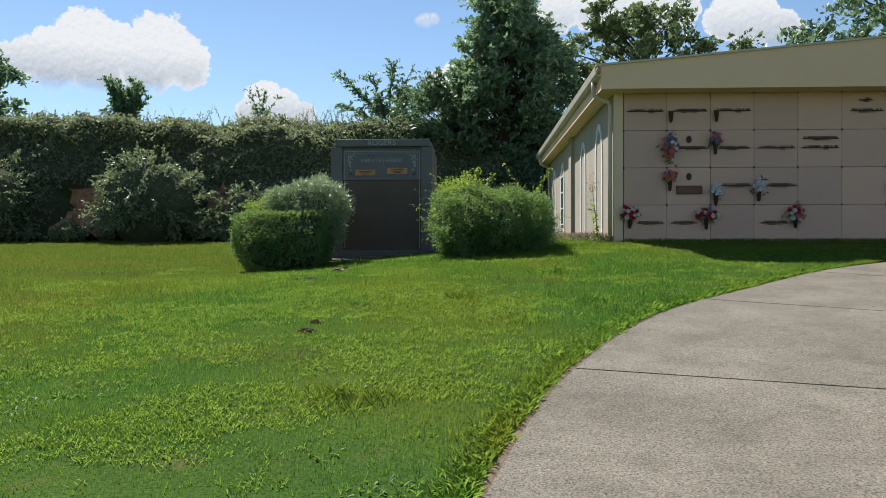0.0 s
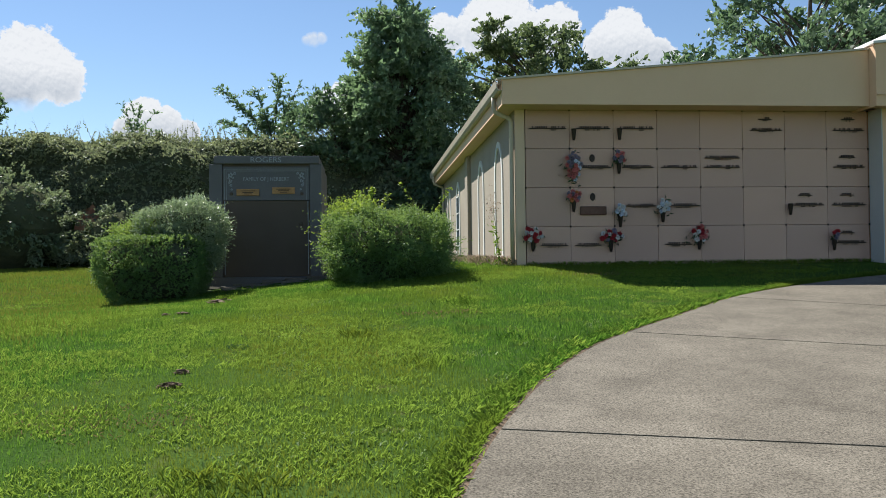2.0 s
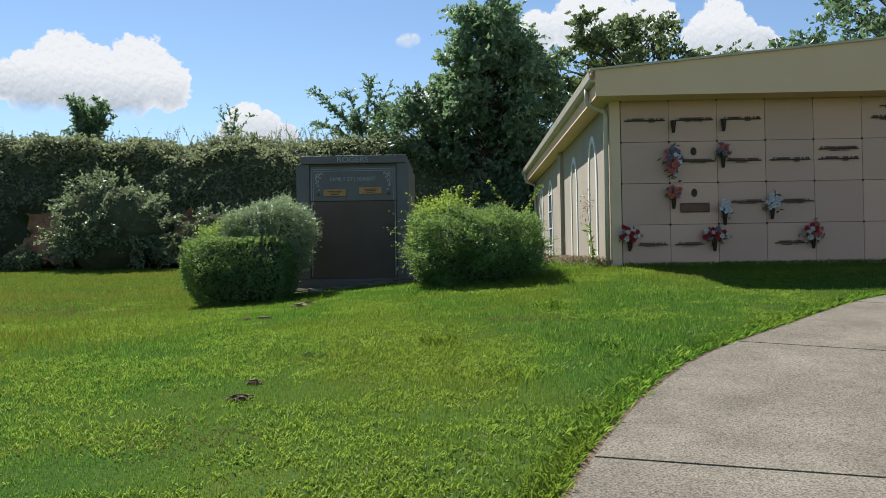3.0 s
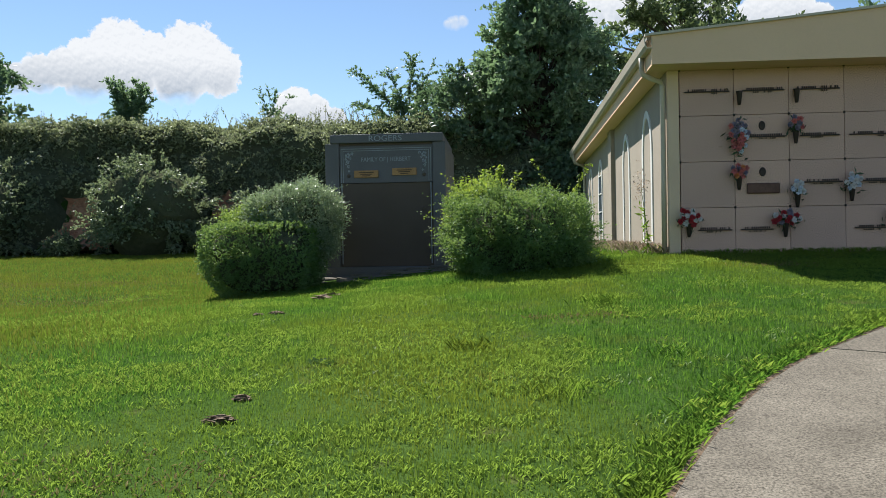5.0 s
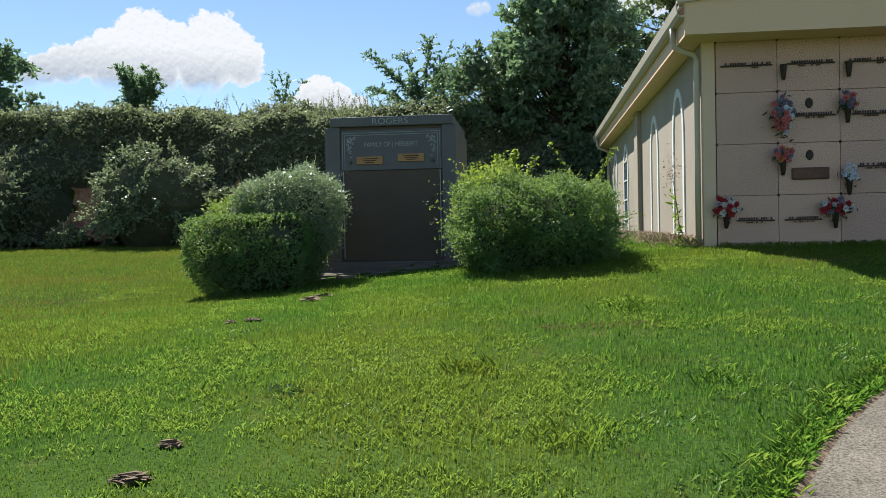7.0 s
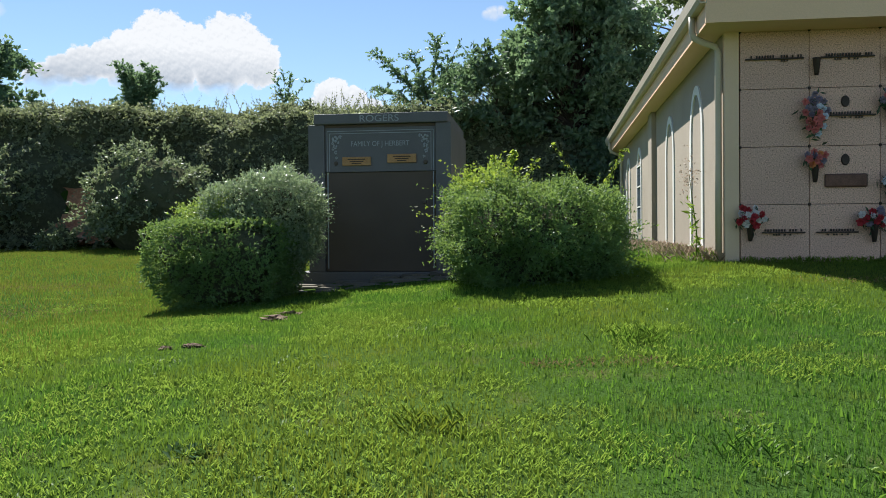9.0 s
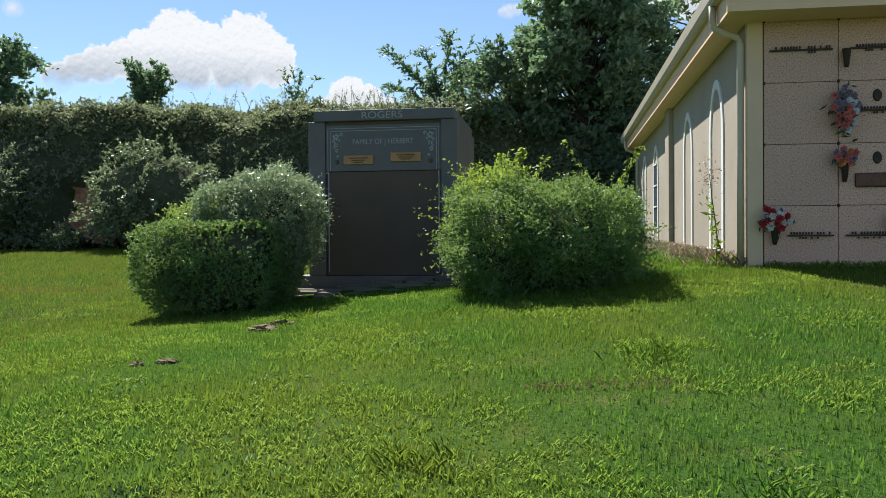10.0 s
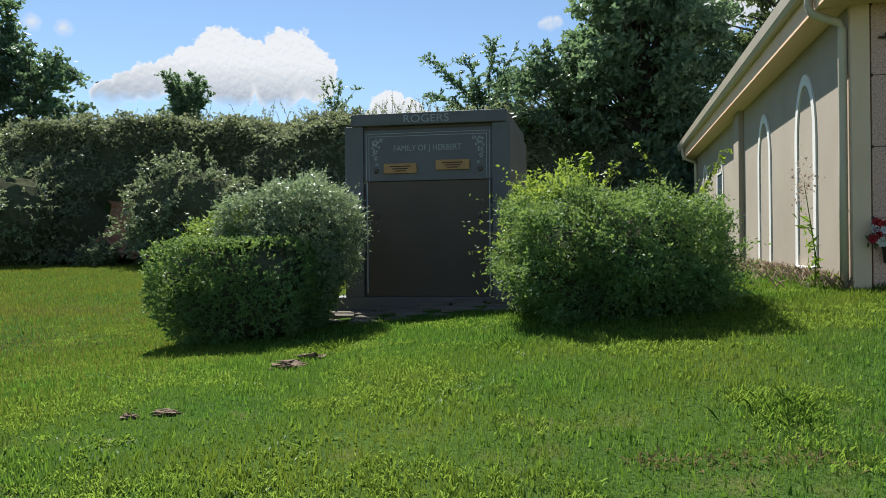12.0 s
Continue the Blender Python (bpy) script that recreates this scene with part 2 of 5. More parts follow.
def prism(profile, axis, a, b):
    """A polygon of (u, v) pulled along an axis from a to b. axis x: (y, z); y: (x, z); z: (x, y)."""
    bm = bmesh.new()
    def put(u, v, w):
        return {"x": (w, u, v), "y": (u, w, v), "z": (u, v, w)}[axis]
    lo = [bm.verts.new(put(u, v, a)) for u, v in profile]
    hi = [bm.verts.new(put(u, v, b)) for u, v in profile]
    bm.faces.new(lo), bm.faces.new(hi[::-1])
    n = len(profile)
    for i in range(n):
        bm.faces.new((lo[i], lo[(i + 1) % n], hi[(i + 1) % n], hi[i]))
    bmesh.ops.recalc_face_normals(bm, faces=bm.faces)
    return bm


def tube(bm, pts, radii, sides=8):
    """A tapered round tube through points."""
    rings = []
    for i, p in enumerate(pts):
        p = Vector([float(c) for c in p])
        d = (Vector([float(c) for c in pts[min(i + 1, len(pts) - 1)]]) - Vector([float(c) for c in pts[max(i - 1, 0)]])).normalized()
        u = d.orthogonal().normalized()
        w = d.cross(u)
        rings.append([bm.verts.new(p + float(radii[i]) * (math.cos(6.28319 * k / sides) * u + math.sin(6.28319 * k / sides) * w)) for k in range(sides)])
    for a, b in zip(rings, rings[1:]):
        k0 = min(range(sides), key=lambda k: (b[k].co - a[0].co).length)
        for k in range(sides):
            bm.faces.new((a[k], a[(k + 1) % sides], b[(k0 + k + 1) % sides], b[(k0 + k) % sides]))
    bm.faces.new(rings[0][::-1]), bm.faces.new(rings[-1])
    return bm


def fast_mesh(name, verts, faces_per, loops):
    """A mesh from numpy arrays; all faces have the same number of corners."""
    me = bpy.data.meshes.new(name)
    nf = len(loops) // faces_per
    me.vertices.add(len(verts))
    me.vertices.foreach_set("co", np.asarray(verts, np.float32).ravel())
    me.loops.add(len(loops))
    me.loops.foreach_set("vertex_index", np.asarray(loops, np.int32))
    me.polygons.add(nf)
    me.polygons.foreach_set("loop_start", np.arange(0, nf * faces_per, faces_per, dtype=np.int32))
    me.update(calc_edges=True)
    return me


def leaf_mesh(name, pts, size, rng, long=1.9, up=None, spread=1.0, along=None):
    """A leaf at every point: a pointed four-cornered blade, bent along its middle, turned at random about the wanted facing."""
    n = len(pts)
    d = rng.normal(size=(n, 3)) * spread
    if up is not None:
        d = d + up
    d /= np.linalg.norm(d, axis=1, keepdims=True) + 1e-9
    r = rng.normal(size=(n, 3))
    u = np.cross(d, r)
    u /= np.linalg.norm(u, axis=1, keepdims=True) + 1e-9
    if along is not None:
        u = along + rng.normal(size=(n, 3)) * 0.45
        u /= np.linalg.norm(u, axis=1, keepdims=True) + 1e-9
        d = np.cross(u, r)
        d /= np.linalg.norm(d, axis=1, keepdims=True) + 1e-9
    w = np.cross(d, u)
    s = (size * rng.uniform(0.6, 1.35, n))[:, None]
    v = np.empty((n, 4, 3), np.float32)
    v[:, 0] = pts - u * s * long / 2
    v[:, 1] = pts + w * s / 2 + d * s * 0.15
    v[:, 2] = pts + u * s * long / 2
    v[:, 3] = pts - w * s / 2 + d * s * 0.15
    i = np.arange(n) * 4
    loops = np.stack([i, i + 1, i + 2, i, i + 2, i + 3], 1).ravel()
    return fast_mesh(name, v.reshape(-1, 3), 3, loops)


def ss(t):
    t = np.clip(t, 0, 1)
    return t * t * (3 - 2 * t)


def ground_z(x, y):
    """The lawn: it climbs to the building and falls away to the west; the bank stands behind it."""
    low = 0.5 * (y - np.sqrt(y * y + 0.6))
    rise = 0.5 * (y + np.sqrt(y * y + 1)) * 0.045 * (0.25 + 0.75 * ss(-x / 8))
    z = 0.11 * np.maximum(low, -40) + 0.04 + np.minimum(rise, 1.2) - 0.6 * ss(-x / 9) * ss((y + 6) / 6)
    up = y - bank_foot(x)
    return z + 4.25 * ss(up / 3.0) + 0.4 * ss((up - 3) / 3)


def bank_foot(x):
    return 15.2 + 1.6 * ss((x + 9) / 8) + 0.4 * np.sin(x * 0.7)


def smooth_line(pts, step=8):
    """A soft curve through points of the plan."""
    p = [np.array(q, float) for q in pts]
    p = [2 * p[0] - p[1]] + p + [2 * p[-1] - p[-2]]
    out = []
    for a, b, c, d in zip(p, p[1:], p[2:], p[3:]):
        for k in range(step):
            t = k / step
            out.append(0.5 * (2 * b + (c - a) * t + (2 * a - 5 * b + 4 * c - d) * t * t + (3 * b - a - 3 * c + d) * t ** 3))
    out.append(p[-2])
    return np.array(out)


# ---- ground ----
def build_ground():
    xs = np.concatenate([[-2500, -800, -300, -120, -60, -40], np.arange(-32, 14.01, 0.35), [18, 24, 32, 50, 100, 300, 800, 2500]])
    ys = np.concatenate([[-2500, -800, -300, -120, -60, -35, -25], np.arange(-20, 26.01, 0.35), [32, 50, 100, 300, 800, 2500]])
    X, Y = np.meshgrid(xs, ys)
    Z = ground_z(X, Y)
    nx, ny = len(xs), len(ys)
    i = (np.arange(ny - 1)[:, None] * nx + np.arange(nx - 1)[None, :]).ravel()
    loops = np.stack([i, i + 1, i + nx + 1, i + nx], 1).ravel()
    me = fast_mesh("ground", np.stack([X, Y, Z], -1).reshape(-1, 3), 4, loops)
    me.polygons.foreach_set("use_smooth", np.ones(len(me.polygons), bool))
    return tagged(link("ground", me, M_TURF), "mown green lawn sloping up to the tomb building", "lawn", kind="structure")


build_ground()

LEFT_EDGE = smooth_line([(-3.4, -24), (-3.25, -18), (-3.0, -13.5), (-2.73, -11.74), (-2.03, -9.42), (-0.90, -7.25), (0.53, -5.64), (2.4, -3.85), (5.2, -2.3), (7.4, -1.75), (12, -1.4), (22, -1.2)], 8)
RIGHT_EDGE = smooth_line([(-0.3, -24), (-0.1, -18), (0.15, -13.5), (0.42, -11.4), (0.68, -10.1), (1.4, -8.55), (2.95, -6.35), (4.1, -5.1), (5.9, -3.8), (8.2, -3.3), (12, -3.1), (22, -3.0)], 8)


def on_drive(x, y, grow=0.0):
    """Whether points of the plan lie on the drive."""
    out = []
    for edge, sgn in ((LEFT_EDGE, 1), (RIGHT_EDGE, -1)):
        d = np.gradient(edge, axis=0)
        d /= np.linalg.norm(d, axis=1, keepdims=True)
        out.append(edge + sgn * grow * np.stack([-d[:, 1], d[:, 0]], 1))
    poly = np.concatenate([out[0], out[1][::-1]])
    inside = np.zeros(x.shape, bool)
    x1, y1 = poly[-1]
    for x2, y2 in poly:
        cross = ((y1 > y) != (y2 > y)) & (x < (x2 - x1) * (y - y1) / (y2 - y1 + 1e-12) + x1)
        inside ^= cross
        x1, y1 = x2, y2
    return inside


def build_drive():
    drive = thing("driveway", "pale weathered concrete drive curving across the lawn", "driveway", kind="structure")
    n = len(LEFT_EDGE)
    cuts = [0, 8, 14, 20, 32, 44, 54, 63, 72, 80, n - 1]
    for a, b in zip(cuts, cuts[1:]):
        bm = bmesh.new()
        rows = []
        for i in range(a, b + 1):
            t = i
            shift = 0.013 if i == a else (-0.013 if i == b else 0)
            row = []
            for k in range(9):
                f = k / 8
                p = LEFT_EDGE[t] * (1 - f) + RIGHT_EDGE[t] * f
                q = LEFT_EDGE[min(t + 1, n - 1)] * (1 - f) + RIGHT_EDGE[min(t + 1, n - 1)] * f
                d = (q - p) / (np.linalg.norm(q - p) + 1e-9)
                p = p + d * shift
                z = float(ground_z(p[0], p[1])) + 0.02
                row.append((bm.verts.new((p[0], p[1], z)), bm.verts.new((p[0], p[1], z - 0.14))))
            rows.append(row)
        for r, s in zip(rows, rows[1:]):
            for k in range(8):
                bm.faces.new((r[k][0], r[k + 1][0], s[k + 1][0], s[k][0]))
            for k in (0, 8):
                bm.faces.new((r[k][0], s[k][0], s[k][1], r[k][1]))
        for r in (rows[0], rows[-1]):
            for k in range(8):
                bm.faces.new((r[k][0], r[k + 1][0], r[k + 1][1], r[k][1]))
        bmesh.ops.recalc_face_normals(bm, faces=bm.faces)
        part("slab", bm, M_CONCRETE, drive)


build_drive()


def soil_edge(edge, sgn):
    """The bare crumbly line where the turf was cut back along the concrete."""
    bm = bmesh.new()
    rows = []
    d = np.gradient(edge, axis=0)
    d /= np.linalg.norm(d, axis=1, keepdims=True)
    for i in range(8, len(edge) - 8):
        side = np.array([-d[i, 1], d[i, 0]]) * sgn
        row = []
        for off, up in ((0.002, 0.006), (0.035, 0.014), (0.07, 0.004)):
            q = edge[i] + side * off
            row.append(bm.verts.new((q[0], q[1], float(ground_z(q[0], q[1])) + up)))
        rows.append(row)
    for a, b in zip(rows, rows[1:]):
        for k in range(2):
            bm.faces.new((a[k], a[k + 1], b[k + 1], b[k]))
    tagged(part("soil_edge", bm, M_SOIL), "narrow line of bare soil beside the drive", "soil", kind="structure")


soil_edge(LEFT_EDGE, 1)
soil_edge(RIGHT_EDGE, -1)


# ---- tomb building ----
COL, ROW = 0.808, 0.70
WING = 8 * COL


def roof_z(x):
    return 3.20 + 0.089 * (x + 0.587)


def arch_outline(w, z0, z1, pointed=0.0, steps=14):
    """Half-round arch outline round (0, z): from the lower left, over the top, to the lower right."""
    r = w / 2
    spring = z1 - r * (1 + pointed)
    pts = [(-r, z0), (-r, spring)]
    for k in range(1, steps):
        a = math.pi * (1 - k / steps)
        pts.append((r * math.cos(a), spring + r * (1 + pointed) * math.sin(a)))
    return pts + [(r, spring), (r, z0)]


def arch_band(w, z0, z1, band, depth, place, pointed=0.0):
    """A raised moulding that follows an arch; place maps (u, z, proud) to the world."""
    outer = arch_outline(w, z0, z1, pointed)
    inner = arch_outline(w - 2 * band, z0, z1 - band, pointed)
    bm = bmesh.new()
    cols = [[bm.verts.new(place(u, z, d)) for (u, z), d in ((o, 0), (o, depth), (i, depth), (i, 0))] for o, i in zip(outer, inner)]
    for a, b in zip(cols, cols[1:]):
        for k in range(4):
            bm.faces.new((a[k], a[(k + 1) % 4], b[(k + 1) % 4], b[k]))
    bm.faces.new(cols[0]), bm.faces.new(cols[-1][::-1])
    bmesh.ops.recalc_face_normals(bm, faces=bm.faces)
    return bm


def name_bar(parent, x, z, w, letters=True):
    bar = part("name_bar", box((x, -0.035, z - 0.009), (x + w, -0.012, z + 0.009), 0.003), M_DARKMETAL, parent, "dark bronze rail carrying raised name letters")
    bm = bmesh.new()
    rng = random.Random(int(x * 100 + z * 1000))
    u = x + 0.03
    while letters and u < x + w - 0.04:
        if rng.random() > 0.15:
            add_box(bm, (u, -0.032, z + 0.012), (u + 0.016, -0.018, z + 0.042))
        if 0.25 < (u - x) / w < 0.75 and rng.random() > 0.35:
            add_box(bm, (u, -0.032, z - 0.036), (u + 0.018, -0.018, z - 0.016))
        u += 0.032
    if len(bm.verts):
        tagged(part("lettering", bm, M_DARKMETAL, bar), kind="stuff")


def build_building():
    b = thing("tomb_building", "tan stucco community mausoleum with pink granite crypt fronts", "mausoleum", (0, 0, 0))
    wall = part("wall", box((-0.18, 0.10, -0.6), (WING, 13.6, 2.84)), M_STUCCO_SUNSIDE, b, "tan stucco wall")
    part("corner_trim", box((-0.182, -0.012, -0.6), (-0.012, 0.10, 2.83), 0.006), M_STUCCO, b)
    part("footing", box((-0.010, 0.0, -0.6), (WING, 0.10, 0.0)), M_CONCRETE_BASE, b, "stained concrete footing strip")
    fronts = {}
    me_by = None
    for c in range(8):
        for r in range(4):
            bm = box((0.003, -0.0, 0.003), (COL - 0.003, 0.10, ROW - 0.003), 0.003)
            if me_by is None:
                me_by = bpy.data.meshes.new("crypt_front")
                bm.to_mesh(me_by)
            bm.free()
            f = link("crypt_front", me_by, M_MARBLE, b)
            f.location = (c * COL, 0, (3 - r) * ROW)
            fronts[c, r] = f
    # joint rosettes
    me = None
    for c in range(9):
        for r in range(5):
            if me is None:
                bm = bmesh.new()
                bmesh.ops.create_cone(bm, cap_ends=True, segments=8, radius1=0.021, radius2=0.014, depth=0.014, matrix=Matrix.Rotation(radians(90), 4, "X"))
                me = bpy.data.meshes.new("rosette")
                bm.to_mesh(me)
                bm.free()
            o = link("rosette", me, M_DARKMETAL, b)
            o.location = (c * COL, -0.007, min(r * ROW, 2.80) if r else 0.01)
    for c, r, off, w, dz in ((0, 0, 0.06, 0.68, 0.36), (1, 0, 0.12, 0.62, 0.36), (2, 0, 0.06, 0.68, 0.36), (5, 0, 0.15, 0.6, 0.34), (5, 0, 0.30, 0.25, 0.54), (7, 0, 0.12, 0.6, 0.34), (7, 0, 0.28, 0.26, 0.54),
                             (1, 1, 0.2, 0.55, 0.36), (2, 1, 0.15, 0.58, 0.36), (3, 1, 0.06, 0.68, 0.36), (4, 1, 0.06, 0.68, 0.36), (4, 1, 0.08, 0.66, 0.53), (7, 1, 0.12, 0.6, 0.36), (7, 1, 0.24, 0.3, 0.54),
                             (2, 2, 0.18, 0.58, 0.36), (3, 2, 0.14, 0.64, 0.36), (6, 2, 0.12, 0.6, 0.36), (6, 2, 0.24, 0.26, 0.54), (7, 2, 0.08, 0.64, 0.36), (7, 2, 0.24, 0.26, 0.54),
                             (0, 3, 0.25, 0.5, 0.36), (1, 3, 0.07, 0.48, 0.36), (3, 3, 0.12, 0.5, 0.36), (7, 3, 0.12, 0.6, 0.36), (7, 3, 0.24, 0.26, 0.54)):
        f = fronts[c, r]
        name_bar(f, off, dz, w)
    # bronze plate and small oval portraits
    part("plaque", box((0.17, -0.03, 0.20), (0.655, -0.004, 0.36), 0.02), M_PLATE, fronts[1, 2], "dark cast bronze plate")
    for r in (1, 2):
        bm = bmesh.new()
        bmesh.ops.create_cone(bm, cap_ends=True, segments=20, radius1=0.07, radius2=0.06, depth=0.02, matrix=Matrix.Translation((0.41, -0.012, 0.53)) @ Matrix.Diagonal((0.72, 1, 1, 1)) @ Matrix.Rotation(radians(90), 4, "X"))
        part("medallion", bm, M_DARKMETAL, fronts[1, r], "small dark oval medallion")
    # soffit, fascia, coping
    part("soffit", box((-0.45, -0.52, 2.80), (6.16, 0.09, 2.82)), M_FASCIA, b)
    part("side_soffit", box((-0.45, 0.094, 2.80), (-0.185, 14.1, 2.82)), M_FASCIA, b)
    part("fascia", prism([(-0.505, 2.79), (6.155, 2.79), (6.155, roof_z(6.155)), (-0.505, roof_z(-0.505))], "y", -0.56, -0.52), M_FASCIA, b, "painted fascia board rising with the roof")
    part("coping", prism([(-0.60, roof_z(-0.60)), (6.155, roof_z(6.155)), (6.155, roof_z(6.155) + 0.035), (-0.60, roof_z(-0.60) + 0.035)], "y", -0.60, -0.50), M_GUTTER, b)
    part("side_fascia", box((-0.49, -0.518, 2.79), (-0.452, 14.1, 3.20)), M_FASCIA, b)
    part("roof", prism([(-0.56, roof_z(-0.56) - 0.04), (6.6, roof_z(6.6) - 0.04), (6.6, roof_z(6.6)), (-0.56, roof_z(-0.56))], "y", -0.498, 14.15), M_ROOF, b)
    # gutter: an open trough with a rolled lip
    part("gutter", prism([(-0.492, 3.19), (-0.492, 3.02), (-0.57, 3.02), (-0.60, 3.07), (-0.618, 3.19), (-0.606, 3.195), (-0.588, 3.08), (-0.562, 3.035), (-0.504, 3.035), (-0.504, 3.19)], "y", -0.57, 14.16), M_GUTTER, b, "painted metal eave gutter")
    for y0 in (0.10, 13.3):
        bm = bmesh.new()
        pts = [(-0.545, y0, 3.03), (-0.545, y0, 2.84), (-0.52, y0, 2.77), (-0.40, y0, 2.71), (-0.27, y0, 2.66), (-0.235, y0, 2.58), (-0.235, y0, 1.3), (-0.235, y0, -0.05)]
        tube(bm, pts, [0.042] * 8, 10)
        part("downspout", bm, M_GUTTER, b, smooth=True)
    # side wall relief
    def on_side(yc):
        return lambda u, z, d: (-0.18 - d, yc - u, z)
    for yc, w, z0, z1 in ((1.86, 1.04, 0.20, 2.50), (4.43, 1.0, 0.16, 2.44), (9.2, 0.95, 0.15, 2.42), (11.7, 0.95, 0.2, 2.42)):
        part("arch_moulding", arch_band(w, z0, z1, 0.13, 0.02, on_side(yc), 0.55), M_WHITE, b, "white arched plaster moulding")
        part("sill", box((-0.25, yc - w / 2 - 0.02, z0 - 0.10), (-0.18, yc + w / 2 + 0.02, z0), 0.01), M_WHITE, b)
    part("pilaster", box((-0.27, 6.3, -0.4), (-0.18, 6.85, 2.80), 0.01), M_STUCCO_SUNSIDE, b)
    win = part("window", box((-0.200, 8.87, 0.5), (-0.182, 9.53, 2.0)), M_GLASS, b, "narrow dark window in the arch")
    for k in range(4):
        part("bar", box((-0.215, 8.87, 0.55 + k * 0.47), (-0.2, 9.53, 0.58 + k * 0.47)), M_WHITE, win)
    # central block
    x0, y0 = 6.50, -0.40
    part("central_wall", box((x0, y0, -0.5), (27.0, 20.0, 2.80)), M_CHAPEL, b, "warm tan stucco wall of the chapel block")
    # Panel added over the chapel's return; its grey stands for sky light there.
    part("return_panel", box((6.478, -0.40, -0.5), (6.498, -0.002, 2.79)), M_SKYLIT_RETURN, b, "thin return panel beside the crypts, skylight put into its grey")
    part("central_soffit", box((6.20, -0.72, 2.78), (27.4, -0.402, 2.80)), M_FASCIA, b)
    part("central_fascia", prism([(6.16, 2.76), (27.4, 2.76), (27.4, 4.3), (16, 4.75), (6.16, 3.86)], "y", -0.76, -0.72), M_CHAPEL, b, "tan parapet fascia of the chapel block")
    part("fascia_return", box((6.16, -0.718, 2.76), (6.20, 0.4, 3.84)), M_CHAPEL, b)
    part("central_coping", prism([(6.10, 3.86), (16, 4.755), (16, 4.80), (6.10, 3.905)], "y", -0.80, -0.66), M_WHITE, b)
    part("fascia_band", box((6.158, -0.79, 2.95), (27.4, -0.762, 2.99), 0.005), M_CHAPEL, b)
    part("raised_panel", box((7.35, -0.82, 3.36), (14.0, -0.762, 3.58), 0.012), M_CHAPEL, b)
    bm = bmesh.new()
    lo, hi, apex = (6.15, -0.6), (27.4, 20.6), (16.7, 10.0, 8.5)
    base = [bm.verts.new((x, y, 3.88)) for x, y in ((lo[0], lo[1]), (hi[0], lo[1]), (hi[0], hi[1]), (lo[0], hi[1]))]
    top = bm.verts.new(apex)
    for k in range(4):
        bm.faces.new((base[k], base[(k + 1) % 4], top))
    bm.faces.new(base[::-1])
    part("hip_roof", bm, M_METAL_WHITE, b, "bright white metal hip roof")
    def on_front(xc):
        return lambda u, z, d: (xc + u, y0 - d, z)
    for xc in (7.65, 10.6, 13.5):
        part("arch_moulding", arch_band(1.22, 0.24, 2.58, 0.16, 0.05, on_front(xc)), M_WHITE, b, "white arched plaster moulding")
        part("keystone", prism([(xc - 0.10, 2.40), (xc + 0.10, 2.40), (xc + 0.13, 2.66), (xc - 0.13, 2.66)], "y", y0 - 0.07, y0), M_WHITE, b)
        part("sill", box((xc - 0.66, y0 - 0.06, 0.10), (xc + 0.66, y0, 0.25), 0.01), M_WHITE, b)
    lamp = thing("wall_lamp", "small dark bronze up-and-down wall lamp on stucco", "lamp", (7.65, y0, 1.84))
    part("housing", box((-0.06, -0.11, -0.11), (0.06, -0.02, 0.11), 0.008), M_DARKMETAL, lamp)
    part("bracket", box((-0.04, -0.02, -0.05), (0.04, 0.0, 0.05)), M_DARKMETAL, lamp)
    part("bulb", box((-0.04, -0.09, -0.128), (0.04, -0.03, -0.112), 0.004), M_BULB, lamp, "warm glowing lamp glass")


build_building()


# ---- family tomb ----
def text_mesh(body, size, depth):
    c = bpy.data.curves.new("lettering", "FONT")
    c.body, c.size, c.extrude, c.align_x = body, size, depth, "CENTER"
    tmp = new("lettering", c)
    me = bpy.data.meshes.new_from_object(tmp.evaluated_get(bpy.context.evaluated_depsgraph_get()))
    bpy.data.objects.remove(tmp)
    return me


